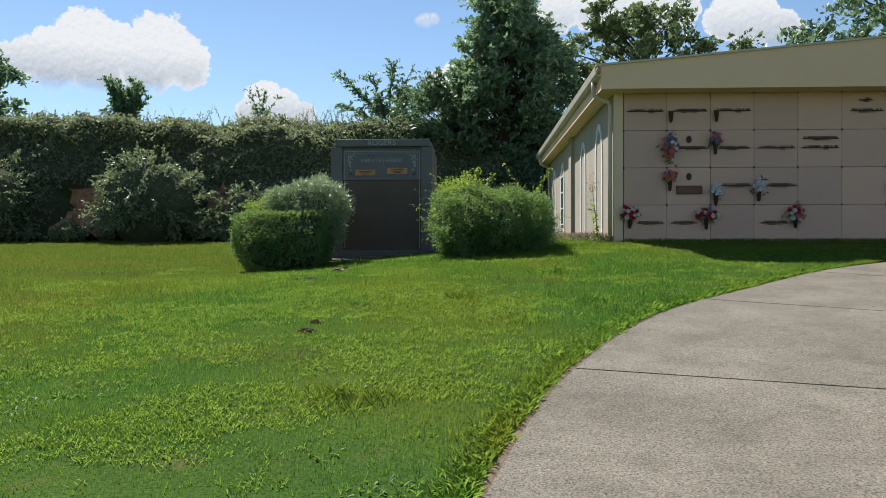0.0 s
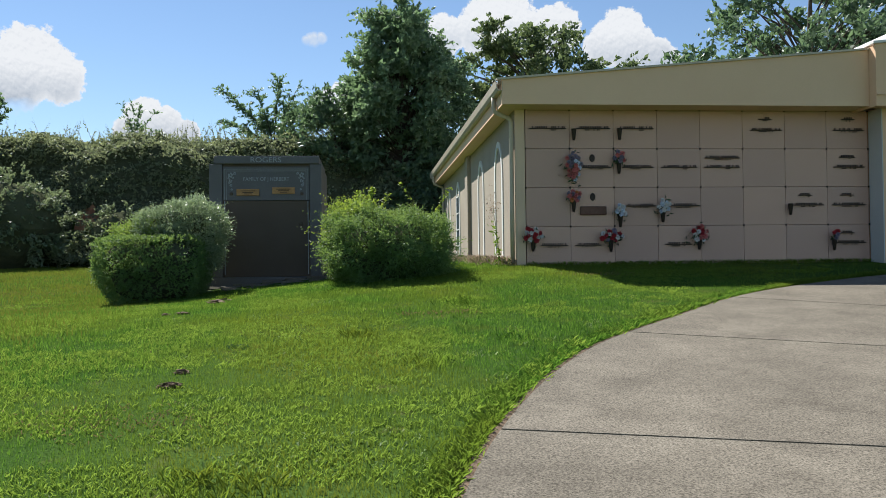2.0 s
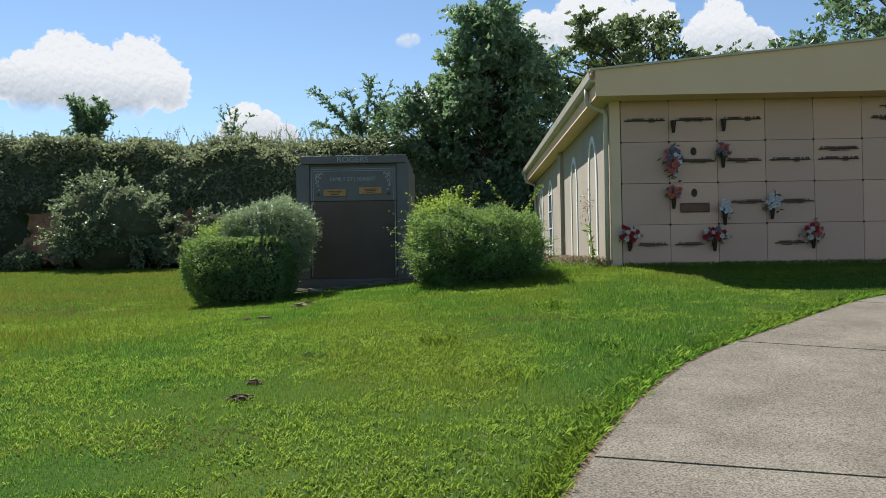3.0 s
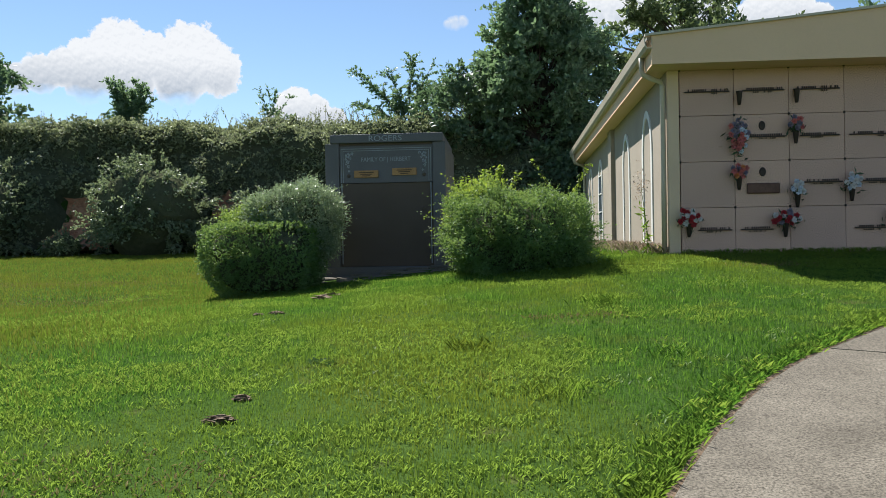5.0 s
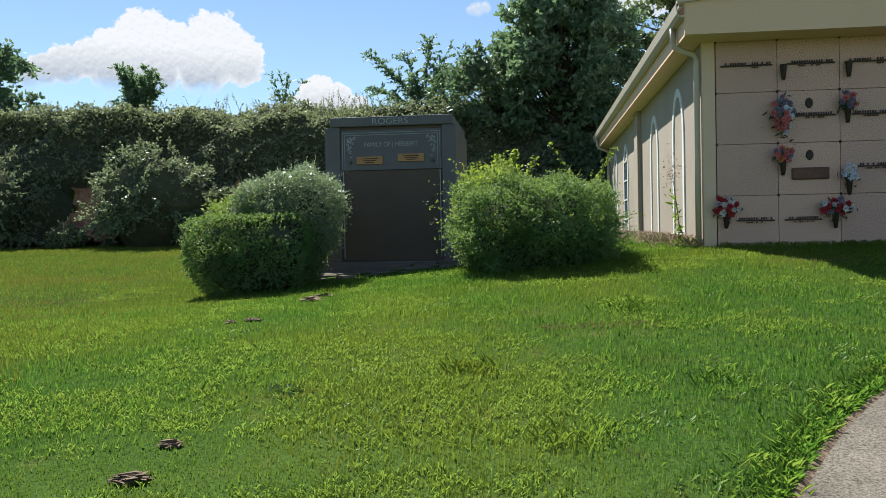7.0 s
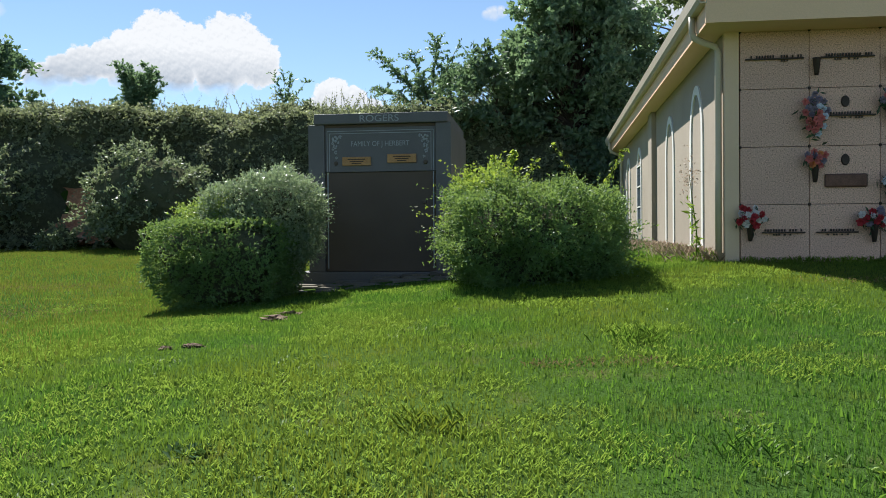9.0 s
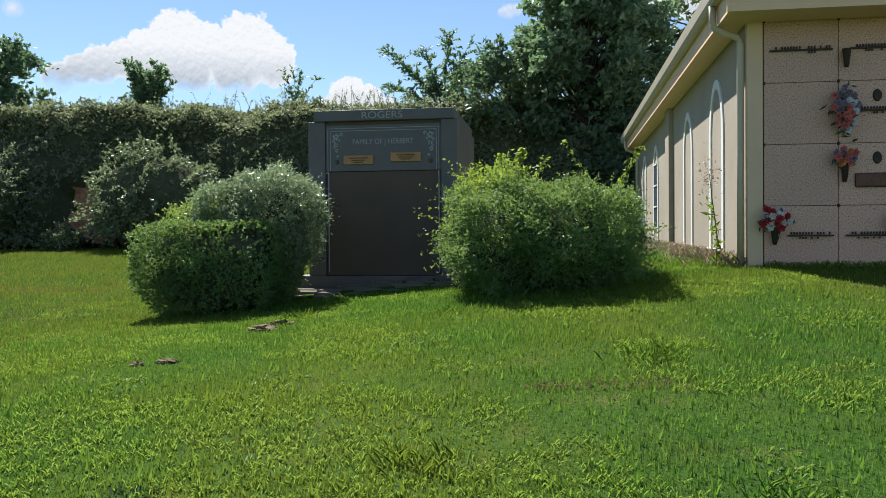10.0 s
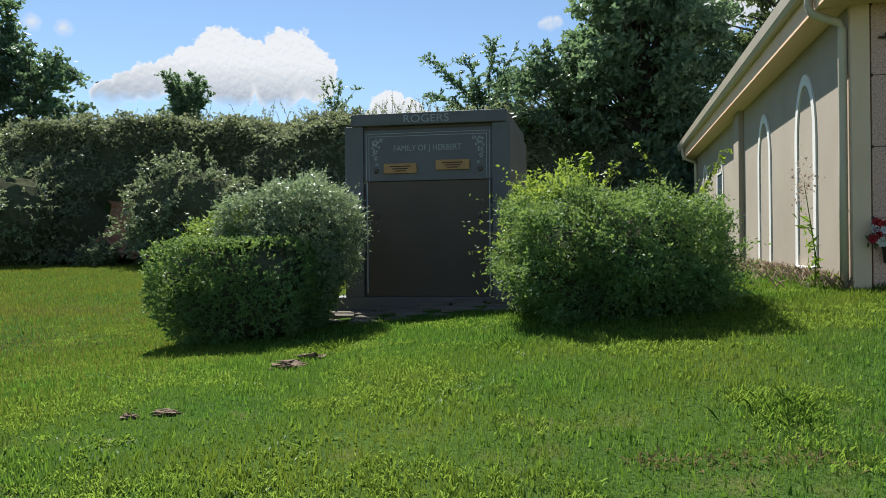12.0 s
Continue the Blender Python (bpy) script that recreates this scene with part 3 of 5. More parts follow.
def build_tomb():
    t = thing("family_tomb", "dark grey granite family tomb with carved lettering", "tomb", (0, 0, 0))
    xl, xr, yf, yb = -5.76, -3.68, 1.20, 3.40
    part("plinth", box((xl - 0.19, yf - 0.015, -0.50), (xr + 0.19, yb + 0.15, -0.15), 0.012), M_GRANITE, t)
    part("side_wall", box((xl, yf, -0.148), (xl + 0.24, yb, 1.975), 0.01), M_GRANITE, t)
    part("side_wall", box((xr - 0.22, yf, -0.148), (xr, yb, 1.975), 0.01), M_GRANITE, t)
    part("back_wall", box((xl + 0.242, yb - 0.2, -0.148), (xr - 0.222, yb, 1.975)), M_GRANITE, t)
    slab = part("name_slab", box((xl + 0.243, yf + 0.03, 1.292), (xr - 0.223, yf + 0.2, 1.93), 0.006), M_GRANITE, t, "grey granite slab with carved flowers and lettering")
    part("lintel", box((xl + 0.243, yf + 0.045, 1.932), (xr - 0.223, yf + 0.2, 1.974)), M_GRANITE_DARK, t)
    door = part("door_slab", box((xl + 0.243, yf + 0.05, -0.146), (xr - 0.223, yf + 0.2, 1.288), 0.006), M_GRANITE_DARK, t, "dark polished granite door slab")
    cap = part("cap", box((xl + 0.09, yf - 0.03, 1.977), (xr - 0.04, yb + 0.05, 2.125), 0.014), M_GRANITE, t, "granite roof slab with the family name carved")
    # carved lines and strips
    fl, fr = xl + 0.27, xr - 0.25
    for u in (fl, fr - 0.016):
        part("border_strip", box((u, yf + 0.038, -0.10), (u + 0.016, yf + 0.05, 1.285)), M_CARVED, door)
    for k, g in ((0, 0.0), (1, 0.035)):
        for u in (fl + g, fr - 0.008 - g):
            part("carved_line", box((u, yf + 0.024, 1.30), (u + 0.008, yf + 0.030, 1.885 - g)), M_CARVED, slab)
        part("carved_line", box((fl + g, yf + 0.024, 1.878 - g), (fr - g, yf + 0.030, 1.886 - g)), M_CARVED, slab)
    xc = (fl + fr) / 2
    for body, size, z, y, host in (("FAMILY OF J HERBERT", 0.105, 1.66, yf + 0.030, slab), ("ROGERS", 0.135, 2.005, yf - 0.030, cap)):
        o = link("carved_lettering", text_mesh(body, size, 0.003), M_CARVED, host)
        o.location, o.rotation_euler = (xc, y, z), (radians(90), 0, 0)
        o.scale = (0.84 if host is slab else 1.16, 1, 1)
    # carved flower sprays in the corners
    rng = random.Random(4)
    for side in (-1, 1):
        bm = bmesh.new()
        cx = fl + 0.12 if side < 0 else fr - 0.12
        spots = [(0.0, 1.77, 0.05), (0.0, 1.66, 0.036), (-side * 0.075, 1.80, 0.028), (0.01, 1.58, 0.030), (-side * 0.02, 1.50, 0.022), (side * 0.035, 1.71, 0.022), (-side * 0.045, 1.72, 0.020), (side * 0.03, 1.62, 0.018)]
        for dx, z, r in spots:
            for k in range(5):
                a = k * 1.2566 + rng.random()
                m = Matrix.Translation((cx + dx + 0.62 * r * math.cos(a), yf + 0.029, z + 0.62 * r * math.sin(a))) @ Matrix.Diagonal((1, 0.35, 1, 1))
                bmesh.ops.create_icosphere(bm, subdivisions=1, radius=r * 0.45, matrix=m)
        tagged(part("carved_spray", bm, M_CARVED, slab, smooth=True), kind="stuff")
    for x, z in ((-5.06, 1.445), (-4.40, 1.475)):
        p = part("plaque", box((x - 0.20, yf + 0.004, z - 0.062), (x + 0.22, yf + 0.029, z + 0.062), 0.006), M_BRONZE, slab, "small golden bronze name plaque")
        for dz, w in ((0.025, 0.13), (-0.005, 0.10), (-0.032, 0.07)):
            part("lettering", box((x + 0.01 - w, yf + 0.001, z + dz - 0.006), (x + 0.01 + w, yf + 0.004, z + dz + 0.006)), M_DARKMETAL, p)
    for x, z, host in ((-5.36, 1.42, slab), (-4.05, 1.42, slab), (-5.36, 0.85, door), (-4.07, 0.85, door)):
        bm = bmesh.new()
        bmesh.ops.create_cone(bm, cap_ends=True, segments=14, radius1=0.032, radius2=0.024, depth=0.025, matrix=Matrix.Translation((x, yf + (0.018 if host is slab else 0.04), z)) @ Matrix.Rotation(radians(90), 4, "X"))
        part("rosette", bm, M_GRANITE_DARK, host)
    # stone steps laid in front
    st = thing("stone_step", "low mossy flagstone steps before the tomb", "steps", (0, 0, 0))
    rng = random.Random(8)
    for row in range(4):
        x = -5.9 + rng.random() * 0.1
        while x < -3.6:
            w = rng.uniform(0.35, 0.6)
            y1 = 1.17 - row * 0.33
            z = float(ground_z(x, y1)) + 0.045 - row * 0.012 + rng.uniform(-0.008, 0.008)
            part("flagstone", box((x, y1 - 0.31, z - 0.12), (x + w - 0.025, y1, z), 0.012), M_STONE, st)
            x += w


build_tomb()


# ---- shrubs and trees ----
def blob_points(n, centre, half, power, rng, lumps=0.16, depth=0.34, low=-1.0):
    """Points on and just under the skin of a lumpy rounded box, with outward directions."""
    d = rng.normal(size=(n, 3))
    d /= np.linalg.norm(d, axis=1, keepdims=True)
    r = (np.abs(d) ** power).sum(1) ** (-1 / power)
    lump = np.sin(d[:, 0] * 7 + centre[0]) * np.sin(d[:, 1] * 6 + 1) + np.sin(d[:, 2] * 8 + d[:, 0] * 5)
    r = r * (1 + lumps * 0.5 * lump) * (1 - depth * rng.random(n) ** 2)
    keep = d[:, 2] > low
    q = d * r[:, None]
    q[:, :2] *= (1 - 0.27 * np.clip(-q[:, 2], 0, 1))[:, None]
    return (q * half + centre)[keep], d[keep]


def core_mesh(centre, half, power, shrink):
    bm = bmesh.new()
    bmesh.ops.create_icosphere(bm, subdivisions=3, radius=1)
    for v in bm.verts:
        d = v.co.normalized()
        r = sum(abs(c) ** power for c in d) ** (-1 / power) * shrink * (1 + 0.06 * math.sin(9 * d.x + 5 * d.z) * math.sin(8 * d.y))
        t = 1 - 0.27 * max(0, -d.z * r)
        v.co = Vector([float(c) for c in centre]) + Vector((d.x * r * t * half[0], d.y * r * t * half[1], d.z * r * half[2]))
    return bm


def sprigs(base, way, per, rng, leaf, droop=0.0, splay=0.7):
    """Leaves along short shoots: the middle of every leaf and the way it points."""
    m = len(base)
    f = ((np.arange(per) + rng.random((m, per))) / per)[..., None]
    reach = np.linalg.norm(way, axis=1)[:, None, None]
    pts = base[:, None] + way[:, None] * f + np.array([0, 0, -1.0]) * droop * reach * f * f
    along = way[:, None] / reach + rng.normal(size=(m, per, 3)) * splay
    along /= np.linalg.norm(along, axis=2, keepdims=True)
    return (pts + along * leaf * 0.8).reshape(-1, 3), along.reshape(-1, 3)


def shrub(name, label, lobes, mat, seed, stems=6):
    """lobes: (centre, half, power, shoots, length of a shoot, leaves on it, size of a leaf, lift, material)."""
    rng = np.random.default_rng(seed)
    c0 = lobes[0][0]
    gz = float(ground_z(c0[0], c0[1]))
    s = thing(name, label, "shrub", (c0[0], c0[1], gz))
    o = np.array([c0[0], c0[1], gz])
    for c, h, p, n, length, per, size, lift, m in lobes:
        base, d = blob_points(n, np.array(c) - o, np.array(h), p, rng, lumps=0.05 if p > 5 else 0.16, depth=0.12)
        # Solid dark core, coloured for the shade behind the leaves.
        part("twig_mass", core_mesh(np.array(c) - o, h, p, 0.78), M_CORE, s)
        tuft = value_noise(base[:, 0] + 0.7 * base[:, 1], base[:, 2] + 0.5 * base[:, 1], 0.19, seed)
        keep = tuft > rng.uniform(0.0, 0.42, len(base))
        base, d, tuft = base[keep], d[keep], tuft[keep]
        base = base + d * ((tuft - 0.5) * (0.05 if p > 5 else 0.20))[:, None]
        way = d * 0.8 + np.array([0, 0, lift]) + rng.normal(size=d.shape) * 0.42
        way *= (length * (0.45 + 0.9 * tuft) * rng.uniform(0.5, 1.25, len(d)) / np.linalg.norm(way, axis=1))[:, None]
        long = rng.random(len(d)) < 0.06
        way[long] *= 2.1
        pts, along = sprigs(base - way * 0.35, way, per, rng, size, 0.22)
        link("foliage", leaf_mesh("foliage", pts, size, rng, long=2.1, along=along), m or mat, s)
    bm = bmesh.new()
    for k in range(stems):
        a = 6.283 * k / stems
        tube(bm, [(0.15 * math.cos(a), 0.15 * math.sin(a), -0.1), (0.3 * math.cos(a), 0.3 * math.sin(a), 0.3), (0.5 * math.cos(a), 0.45 * math.sin(a), 0.7)], [0.03, 0.022, 0.012], 6)
    part("stem", bm, M_BARK, s)
    return s


def wild_shrub(label, x, y, w, h, canes, size, seed):
    """Arching canes that fan out of the ground, each with leafy side shoots."""
    rng = np.random.default_rng(seed)
    gz = float(ground_z(x, y))
    s = thing("wild_shrub", label, "shrub", (x, y, gz))
    # Dark filling between the canes; inner shade is part of its colour.
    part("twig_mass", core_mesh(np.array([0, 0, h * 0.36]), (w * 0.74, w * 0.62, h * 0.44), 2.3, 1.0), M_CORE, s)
    d = rng.normal(size=(canes, 3))
    d[:, 2] = np.abs(d[:, 2]) * 0.95 - 0.12
    d /= np.linalg.norm(d, axis=1, keepdims=True)
    tip = d * np.array([w, w * 0.85, h * 0.78]) * rng.uniform(0.72, 1.08, canes)[:, None] + np.array([0, 0, h * 0.18])
    root = tip * np.array([0.3, 0.3, 0]) + np.array([0, 0, 0.05])
    top = (root + tip) / 2 + np.array([0, 0, 0.28 * h])
    side = np.cross(tip - root, np.array([0.3, 1.0, 0.1]))
    side *= (0.014 / np.linalg.norm(side, axis=1))[:, None]
    v = np.stack([root - side, root + side, top + side * 0.6, top - side * 0.6, tip], 1).reshape(-1, 3)
    i = np.arange(canes) * 5
    link("cane", fast_mesh("cane", v, 3, np.stack([i, i + 1, i + 2, i, i + 2, i + 3, i + 3, i + 2, i + 4], 1).ravel()), M_BARK, s)
    f = rng.uniform(0.45, 1.0, (canes, 8, 1))
    base = (root[:, None] * (1 - f) ** 2 + 2 * top[:, None] * f * (1 - f) + tip[:, None] * f * f).reshape(-1, 3)
    way = np.repeat(tip - top, 8, 0)
    way = way / (np.linalg.norm(way, axis=1, keepdims=True) + 1e-6) + rng.normal(size=way.shape) * 0.6 + np.array([0, 0, 0.35])
    way *= (0.20 * w ** 0.5 * rng.uniform(0.5, 1.6, len(way)) / np.linalg.norm(way, axis=1))[:, None]
    pts, along = sprigs(base, way, 10, rng, size, 0.2, 0.8)
    pts[:, 2] = np.maximum(pts[:, 2], 0.03)
    link("foliage", leaf_mesh("foliage", pts, size, rng, long=1.7, along=along), M_WILD, s)
    return s


def tree_top(t, crown_pts, along, size, mat, rng, long=1.9):
    link("crown", leaf_mesh("crown", crown_pts, size, rng, long=long, along=along), mat, t)


def tree(name, label, x, y, height, crown, mat, seed, size, clumps, shoots=16, per=11, trunk=0.18, reach=0.7, fill=0.25, taper=0.0):
    """crown: (half width x, half width y, half height). Limbs reach to boughs, and every bough is a fan of drooping leafy shoots."""
    rng = np.random.default_rng(seed)
    gz = float(ground_z(x, y)) - 0.1
    t = thing(name, label, "tree", (x, y, gz))
    lean = rng.normal(size=2) * 0.03 * height
    spine = [(lean[0] * f * f, lean[1] * f * f, height * 0.92 * f) for f in np.linspace(0, 1, 7)]
    part("trunk", tube(bmesh.new(), spine, [trunk * (1.05 - 0.95 * f) for f in np.linspace(0, 1, 7)], 9), M_BARK, t, smooth=True)
    cz = height - crown[2]
    centres = []
    while len(centres) < clumps:
        d = rng.uniform(-1, 1, 3)
        q = np.linalg.norm(d)
        if fill < q < 1.0:
            d[:2] *= 1 - taper * max(0.0, d[2])
            centres.append(d * np.array(crown) * (1 + 0.10 * rng.normal()) + np.array([lean[0] * 0.6, lean[1] * 0.6, cz]))
    centres = np.array(centres)
    bm = bmesh.new()
    for c in centres:
        f = min(0.9, max(0.12, (c[2] - crown[2] * 0.45) / (height * 0.92)))
        a = np.array([lean[0] * f * f, lean[1] * f * f, height * 0.92 * f])
        m = (a + c) / 2 + np.array([0, 0, 0.024 * height])
        tube(bm, [a, m, c], [trunk * 0.30 * (1.1 - f), trunk * 0.16, 0.008], 5)
    part("branching", bm, M_BARK, t)
    out = centres - np.array([0, 0, cz - 0.5 * crown[2]])
    out /= np.linalg.norm(out, axis=1, keepdims=True)
    base = np.repeat(centres, shoots, 0) + rng.normal(size=(clumps * shoots, 3)) * 0.16 * reach
    way = np.repeat(out, shoots, 0) * 0.7 + rng.normal(size=base.shape) * np.array([0.75, 0.75, 0.40]) + np.array([0, 0, 0.15])
    way *= (reach * rng.uniform(0.5, 1.3, len(way)) / np.linalg.norm(way, axis=1))[:, None]
    pts, along = sprigs(base, way, per, rng, size, 0.35, 0.8)
    tree_top(t, pts, along, size, mat, rng)
    return t


def fan_tree(name, label, x, y, limbs, mat, seed, size, leaflets=12, frond=0.55, every=0.22, trunk=0.05, bare=0.35):
    """Limbs spread from the foot to given tips (offsets from the foot); feathered fronds stand along them."""
    rng = np.random.default_rng(seed)
    gz = float(ground_z(x, y)) - 0.1
    t = thing(name, label, "tree", (x, y, gz))
    bm = bmesh.new()
    base, way = [], []
    for tip in limbs:
        tip = np.array(tip, float)
        mid = tip * np.array([0.32, 0.32, 0.62])
        f = np.linspace(0, 1, 7)[:, None]
        line = 2 * mid * f * (1 - f) + tip * f * f
        tube(bm, line, [trunk * (1.05 - 0.9 * k) for k in f[:, 0]], 6)
        n = max(4, int(np.linalg.norm(tip) / every * 2))
        g = rng.uniform(bare, 1.0, n)[:, None]
        p = 2 * mid * g * (1 - g) + tip * g * g
        d = 2 * mid * (1 - 2 * g) + 2 * tip * g
        d = d / np.linalg.norm(d, axis=1, keepdims=True) + rng.normal(size=(n, 3)) * np.array([0.8, 0.8, 0.35]) + np.array([0, 0, 0.1])
        base.append(p)
        way.append(d / np.linalg.norm(d, axis=1, keepdims=True) * frond * rng.uniform(0.6, 1.2, n)[:, None])
    part("trunk", bm, M_BARK, t, smooth=True)
    base, way = np.concatenate(base), np.concatenate(way)
    pts, along = sprigs(base, way, leaflets, rng, size, 0.30, 0.75)
    tree_top(t, pts, along, size, mat, rng, 2.4)
    return t


def value_noise(x, y, scale, seed):
    """Soft noise over the plan, 0 to 1."""
    g = np.random.default_rng(seed).random((128, 128))
    u, v = np.asarray(x) / scale + 500, np.asarray(y) / scale + 500
    i, j = np.floor(u).astype(int), np.floor(v).astype(int)
    f, h = ss(u - i), ss(v - j)
    a, b, c, d = g[i % 128, j % 128], g[(i + 1) % 128, j % 128], g[i % 128, (j + 1) % 128], g[(i + 1) % 128, (j + 1) % 128]
    return (a * (1 - f) + b * f) * (1 - h) + (c * (1 - f) + d * f) * h


shrub("clipped_shrub", "half-clipped boxy green shrub, its shaggy dome paled for sheen", [
    ((-6.35, -0.42, -0.01), (0.82, 0.82, 0.56), 9, 10500, 0.085, 7, 0.0160, 0.35, None),
    ((-6.02, 0.02, 0.46), (0.72, 0.74, 0.70), 2.5, 8600, 0.23, 9, 0.0160, 0.30, M_SHRUB_SHEEN),
    ((-6.52, -0.05, 0.34), (0.58, 0.66, 0.48), 2.3, 3600, 0.20, 8, 0.0180, 0.45, M_SHRUB_LIGHT)], M_SHRUB, 11)
right_shrub = shrub("rounded_shrub", "overgrown rounded green shrub with stray shoots", [
    ((-2.52, -0.62, 0.26), (0.98, 1.04, 0.64), 3.2, 13500, 0.23, 9, 0.0165, 0.32, None),
    ((-2.90, -0.40, 0.58), (0.58, 0.66, 0.46), 2.2, 3600, 0.26, 9, 0.0190, 0.55, M_SHRUB_LIGHT),
    ((-1.76, -0.72, 0.20), (0.32, 0.56, 0.50), 2.0, 900, 0.46, 20, 0.0150, 0.15, None),
    ((-3.05, -0.35, 0.80), (0.34, 0.40, 0.30), 2.0, 260, 0.46, 15, 0.0240, 0.9, M_YOUNG)], M_SHRUB, 12)


def long_shoot(parent, base, tip, leaves, size, mat, seed):
    """One long arching shoot with leaves in pairs."""
    rng = np.random.default_rng(seed)
    o = np.array(parent.location)
    a, b = np.array(base) - o, np.array(tip) - o
    m = (a + b) / 2 + np.array([0, 0, 0.06])
    part("long_shoot", tube(bmesh.new(), [a, m, b], [0.006, 0.004, 0.002], 5), M_BARK, parent)
    f = np.linspace(0.15, 1, leaves)[:, None]
    pts = a * (1 - f) ** 2 + 2 * m * f * (1 - f) + b * f * f + rng.normal(size=(leaves, 3)) * 0.022
    tagged(link("shoot_leaf", leaf_mesh("shoot_leaf", pts, size, rng, up=np.array([0, -0.2, 0.7])), mat, parent), kind="stuff")


for k, (base, tip, n, z) in enumerate((((-1.92, -0.45, 0.85), (-2.26, -0.30, 1.44), 46, 0.030), ((-1.72, -0.5, 0.80), (-1.40, -0.35, 1.36), 60, 0.036), ((-2.80, -0.45, 0.95), (-2.72, -0.45, 1.36), 60, 0.040),
                                       ((-2.95, -0.5, 0.95), (-2.98, -0.4, 1.30), 50, 0.036), ((-2.60, -0.45, 0.95), (-2.45, -0.4, 1.26), 44, 0.034), ((-3.45, -0.9, 0.45), (-3.85, -0.95, 0.62), 30, 0.022), ((-3.4, -1.0, 0.35), (-3.82, -1.1, 0.40), 26, 0.022))):
    long_shoot(right_shrub, base, tip, n, z, M_YOUNG, 300 + k)

for x, y, w, h, canes, size, seed in ((-14.75, 14.2, 2.2, 3.5, 250, 0.060, 20), (-21.2, 14.7, 2.3, 3.5, 230, 0.060, 21), (-25.2, 15.2, 2.4, 3.6, 170, 0.062, 22), (-11.2, 14.9, 1.5, 2.3, 110, 0.055, 23), (-17.6, 13.9, 0.65, 0.9, 46, 0.042, 24)):
    wild_shrub("wild leafy dark green shrub below the bank", x, y, w, h, canes, size, seed)

tree("shade_tree", "large dense dark green tree behind the tomb", -1.35, 18.5, 7.3, (2.55, 2.4, 4.0), M_TREE, 31, 0.105, 190, 22, 11, trunk=0.2, reach=0.75, taper=0.35)
fan_tree("young_tree", "slender young tree with open leafy branches", -6.75, 21.5, ((-2.2, 0.2, 2.65), (-0.9, 0.5, 2.7), (0.25, 0.0, 3.1), (1.15, -0.3, 2.8), (1.9, 0.2, 2.2), (-2.0, -0.3, 1.3), (2.0, 0.5, 1.2), (-1.4, 0.0, 1.9), (0.7, 0.6, 1.9), (-0.4, -0.4, 1.7), (1.4, 0.0, 0.8), (-1.3, 0.3, 0.9)), M_TREE, 32, 0.070, 14, 0.62, 0.15, trunk=0.035, bare=0.25)
tree("round_tree", "pale green round-topped tree beyond the roof", 5.6, 26.0, 7.3, (4.6, 3.0, 3.6), M_TREE_PALE, 33, 0.15, 110, 16, 9, trunk=0.25, reach=0.9)
tree("oak_tree", "broad dark oak tree behind the building roof", 20.0, 26.0, 10.5, (9.0, 5.0, 6.5), M_TREE_DARK, 34, 0.19, 170, 16, 9, trunk=0.4, reach=1.3)
tree("far_tree", "dark leafy tree standing above the bank", -27.6, 24.0, 4.3, (2.5, 2.4, 2.0), M_TREE_DARK, 35, 0.14, 70, 14, 9, trunk=0.2)
tree("far_tree", "tall dark tree standing above the bank", -31.5, 24.0, 8.2, (2.8, 2.4, 4.0), M_TREE_DARK, 39, 0.15, 90, 14, 9, trunk=0.25, reach=0.8)
# Undergrowth takes the dark leaf so its colour holds the crown's shade.
tree("understory_tree", "leafy undergrowth tree, darkened for the shade of the large tree", 0.6, 17.7, 4.0, (3.2, 1.8, 2.2), M_TREE_DARK, 38, 0.10, 80, 16, 10, trunk=0.1)
tree("understory_tree", "leafy undergrowth tree, darkened for the shade of the large tree", -4.0, 18.4, 2.9, (2.0, 1.6, 1.6), M_TREE_DARK, 40, 0.10, 60, 16, 10, trunk=0.08, reach=0.6)


def broom(n, spread, height, seed):
    """Tips of shoots that rise close together from one foot."""
    rng = random.Random(seed)
    return [(rng.uniform(-1, 1) * spread, rng.uniform(-0.6, 0.6) * spread, height * rng.uniform(0.35, 1.05)) for _ in range(n)]


fan_tree("sapling", "small bushy sapling on top of the bank", -18.7, 21.4, broom(60, 0.95, 2.5, 1), M_TREE, 36, 0.055, 11, 0.32, 0.10, 0.014, 0.10)
fan_tree("sapling", "thin open sapling on top of the bank", -12.4, 21.0, broom(7, 0.75, 2.4, 2), M_TREE, 37, 0.055, 9, 0.30, 0.22, 0.015, 0.30)


def bank_push(x, y):
    """How far the mats of vine stand off the bank: forward and up."""
    s = y + ground_z(x, y)
    big, small = value_noise(x, s, 1.9, 3) - 0.42, value_noise(x, s, 0.6, 4) - 0.5
    return -np.clip(0.55 + 1.3 * big + 0.6 * small, 0.12, 1.6), 0.45 * big + 0.45 * small + 0.12


def on_clay(x, y):
    """The bare places where the bank's red clay shows."""
    rise = ground_z(x, y) - ground_z(x, bank_foot(x) - 0.4)
    return (((np.abs(x + 17.8 + 0.3 * np.sin(5 * y)) < 1.15) & (rise < 2.15)) | ((np.abs(x + 12.9 + 0.3 * np.sin(3 * y)) < 0.7) & (rise > 0.9) & (rise < 1.75))) & (y < bank_foot(x) + 3)


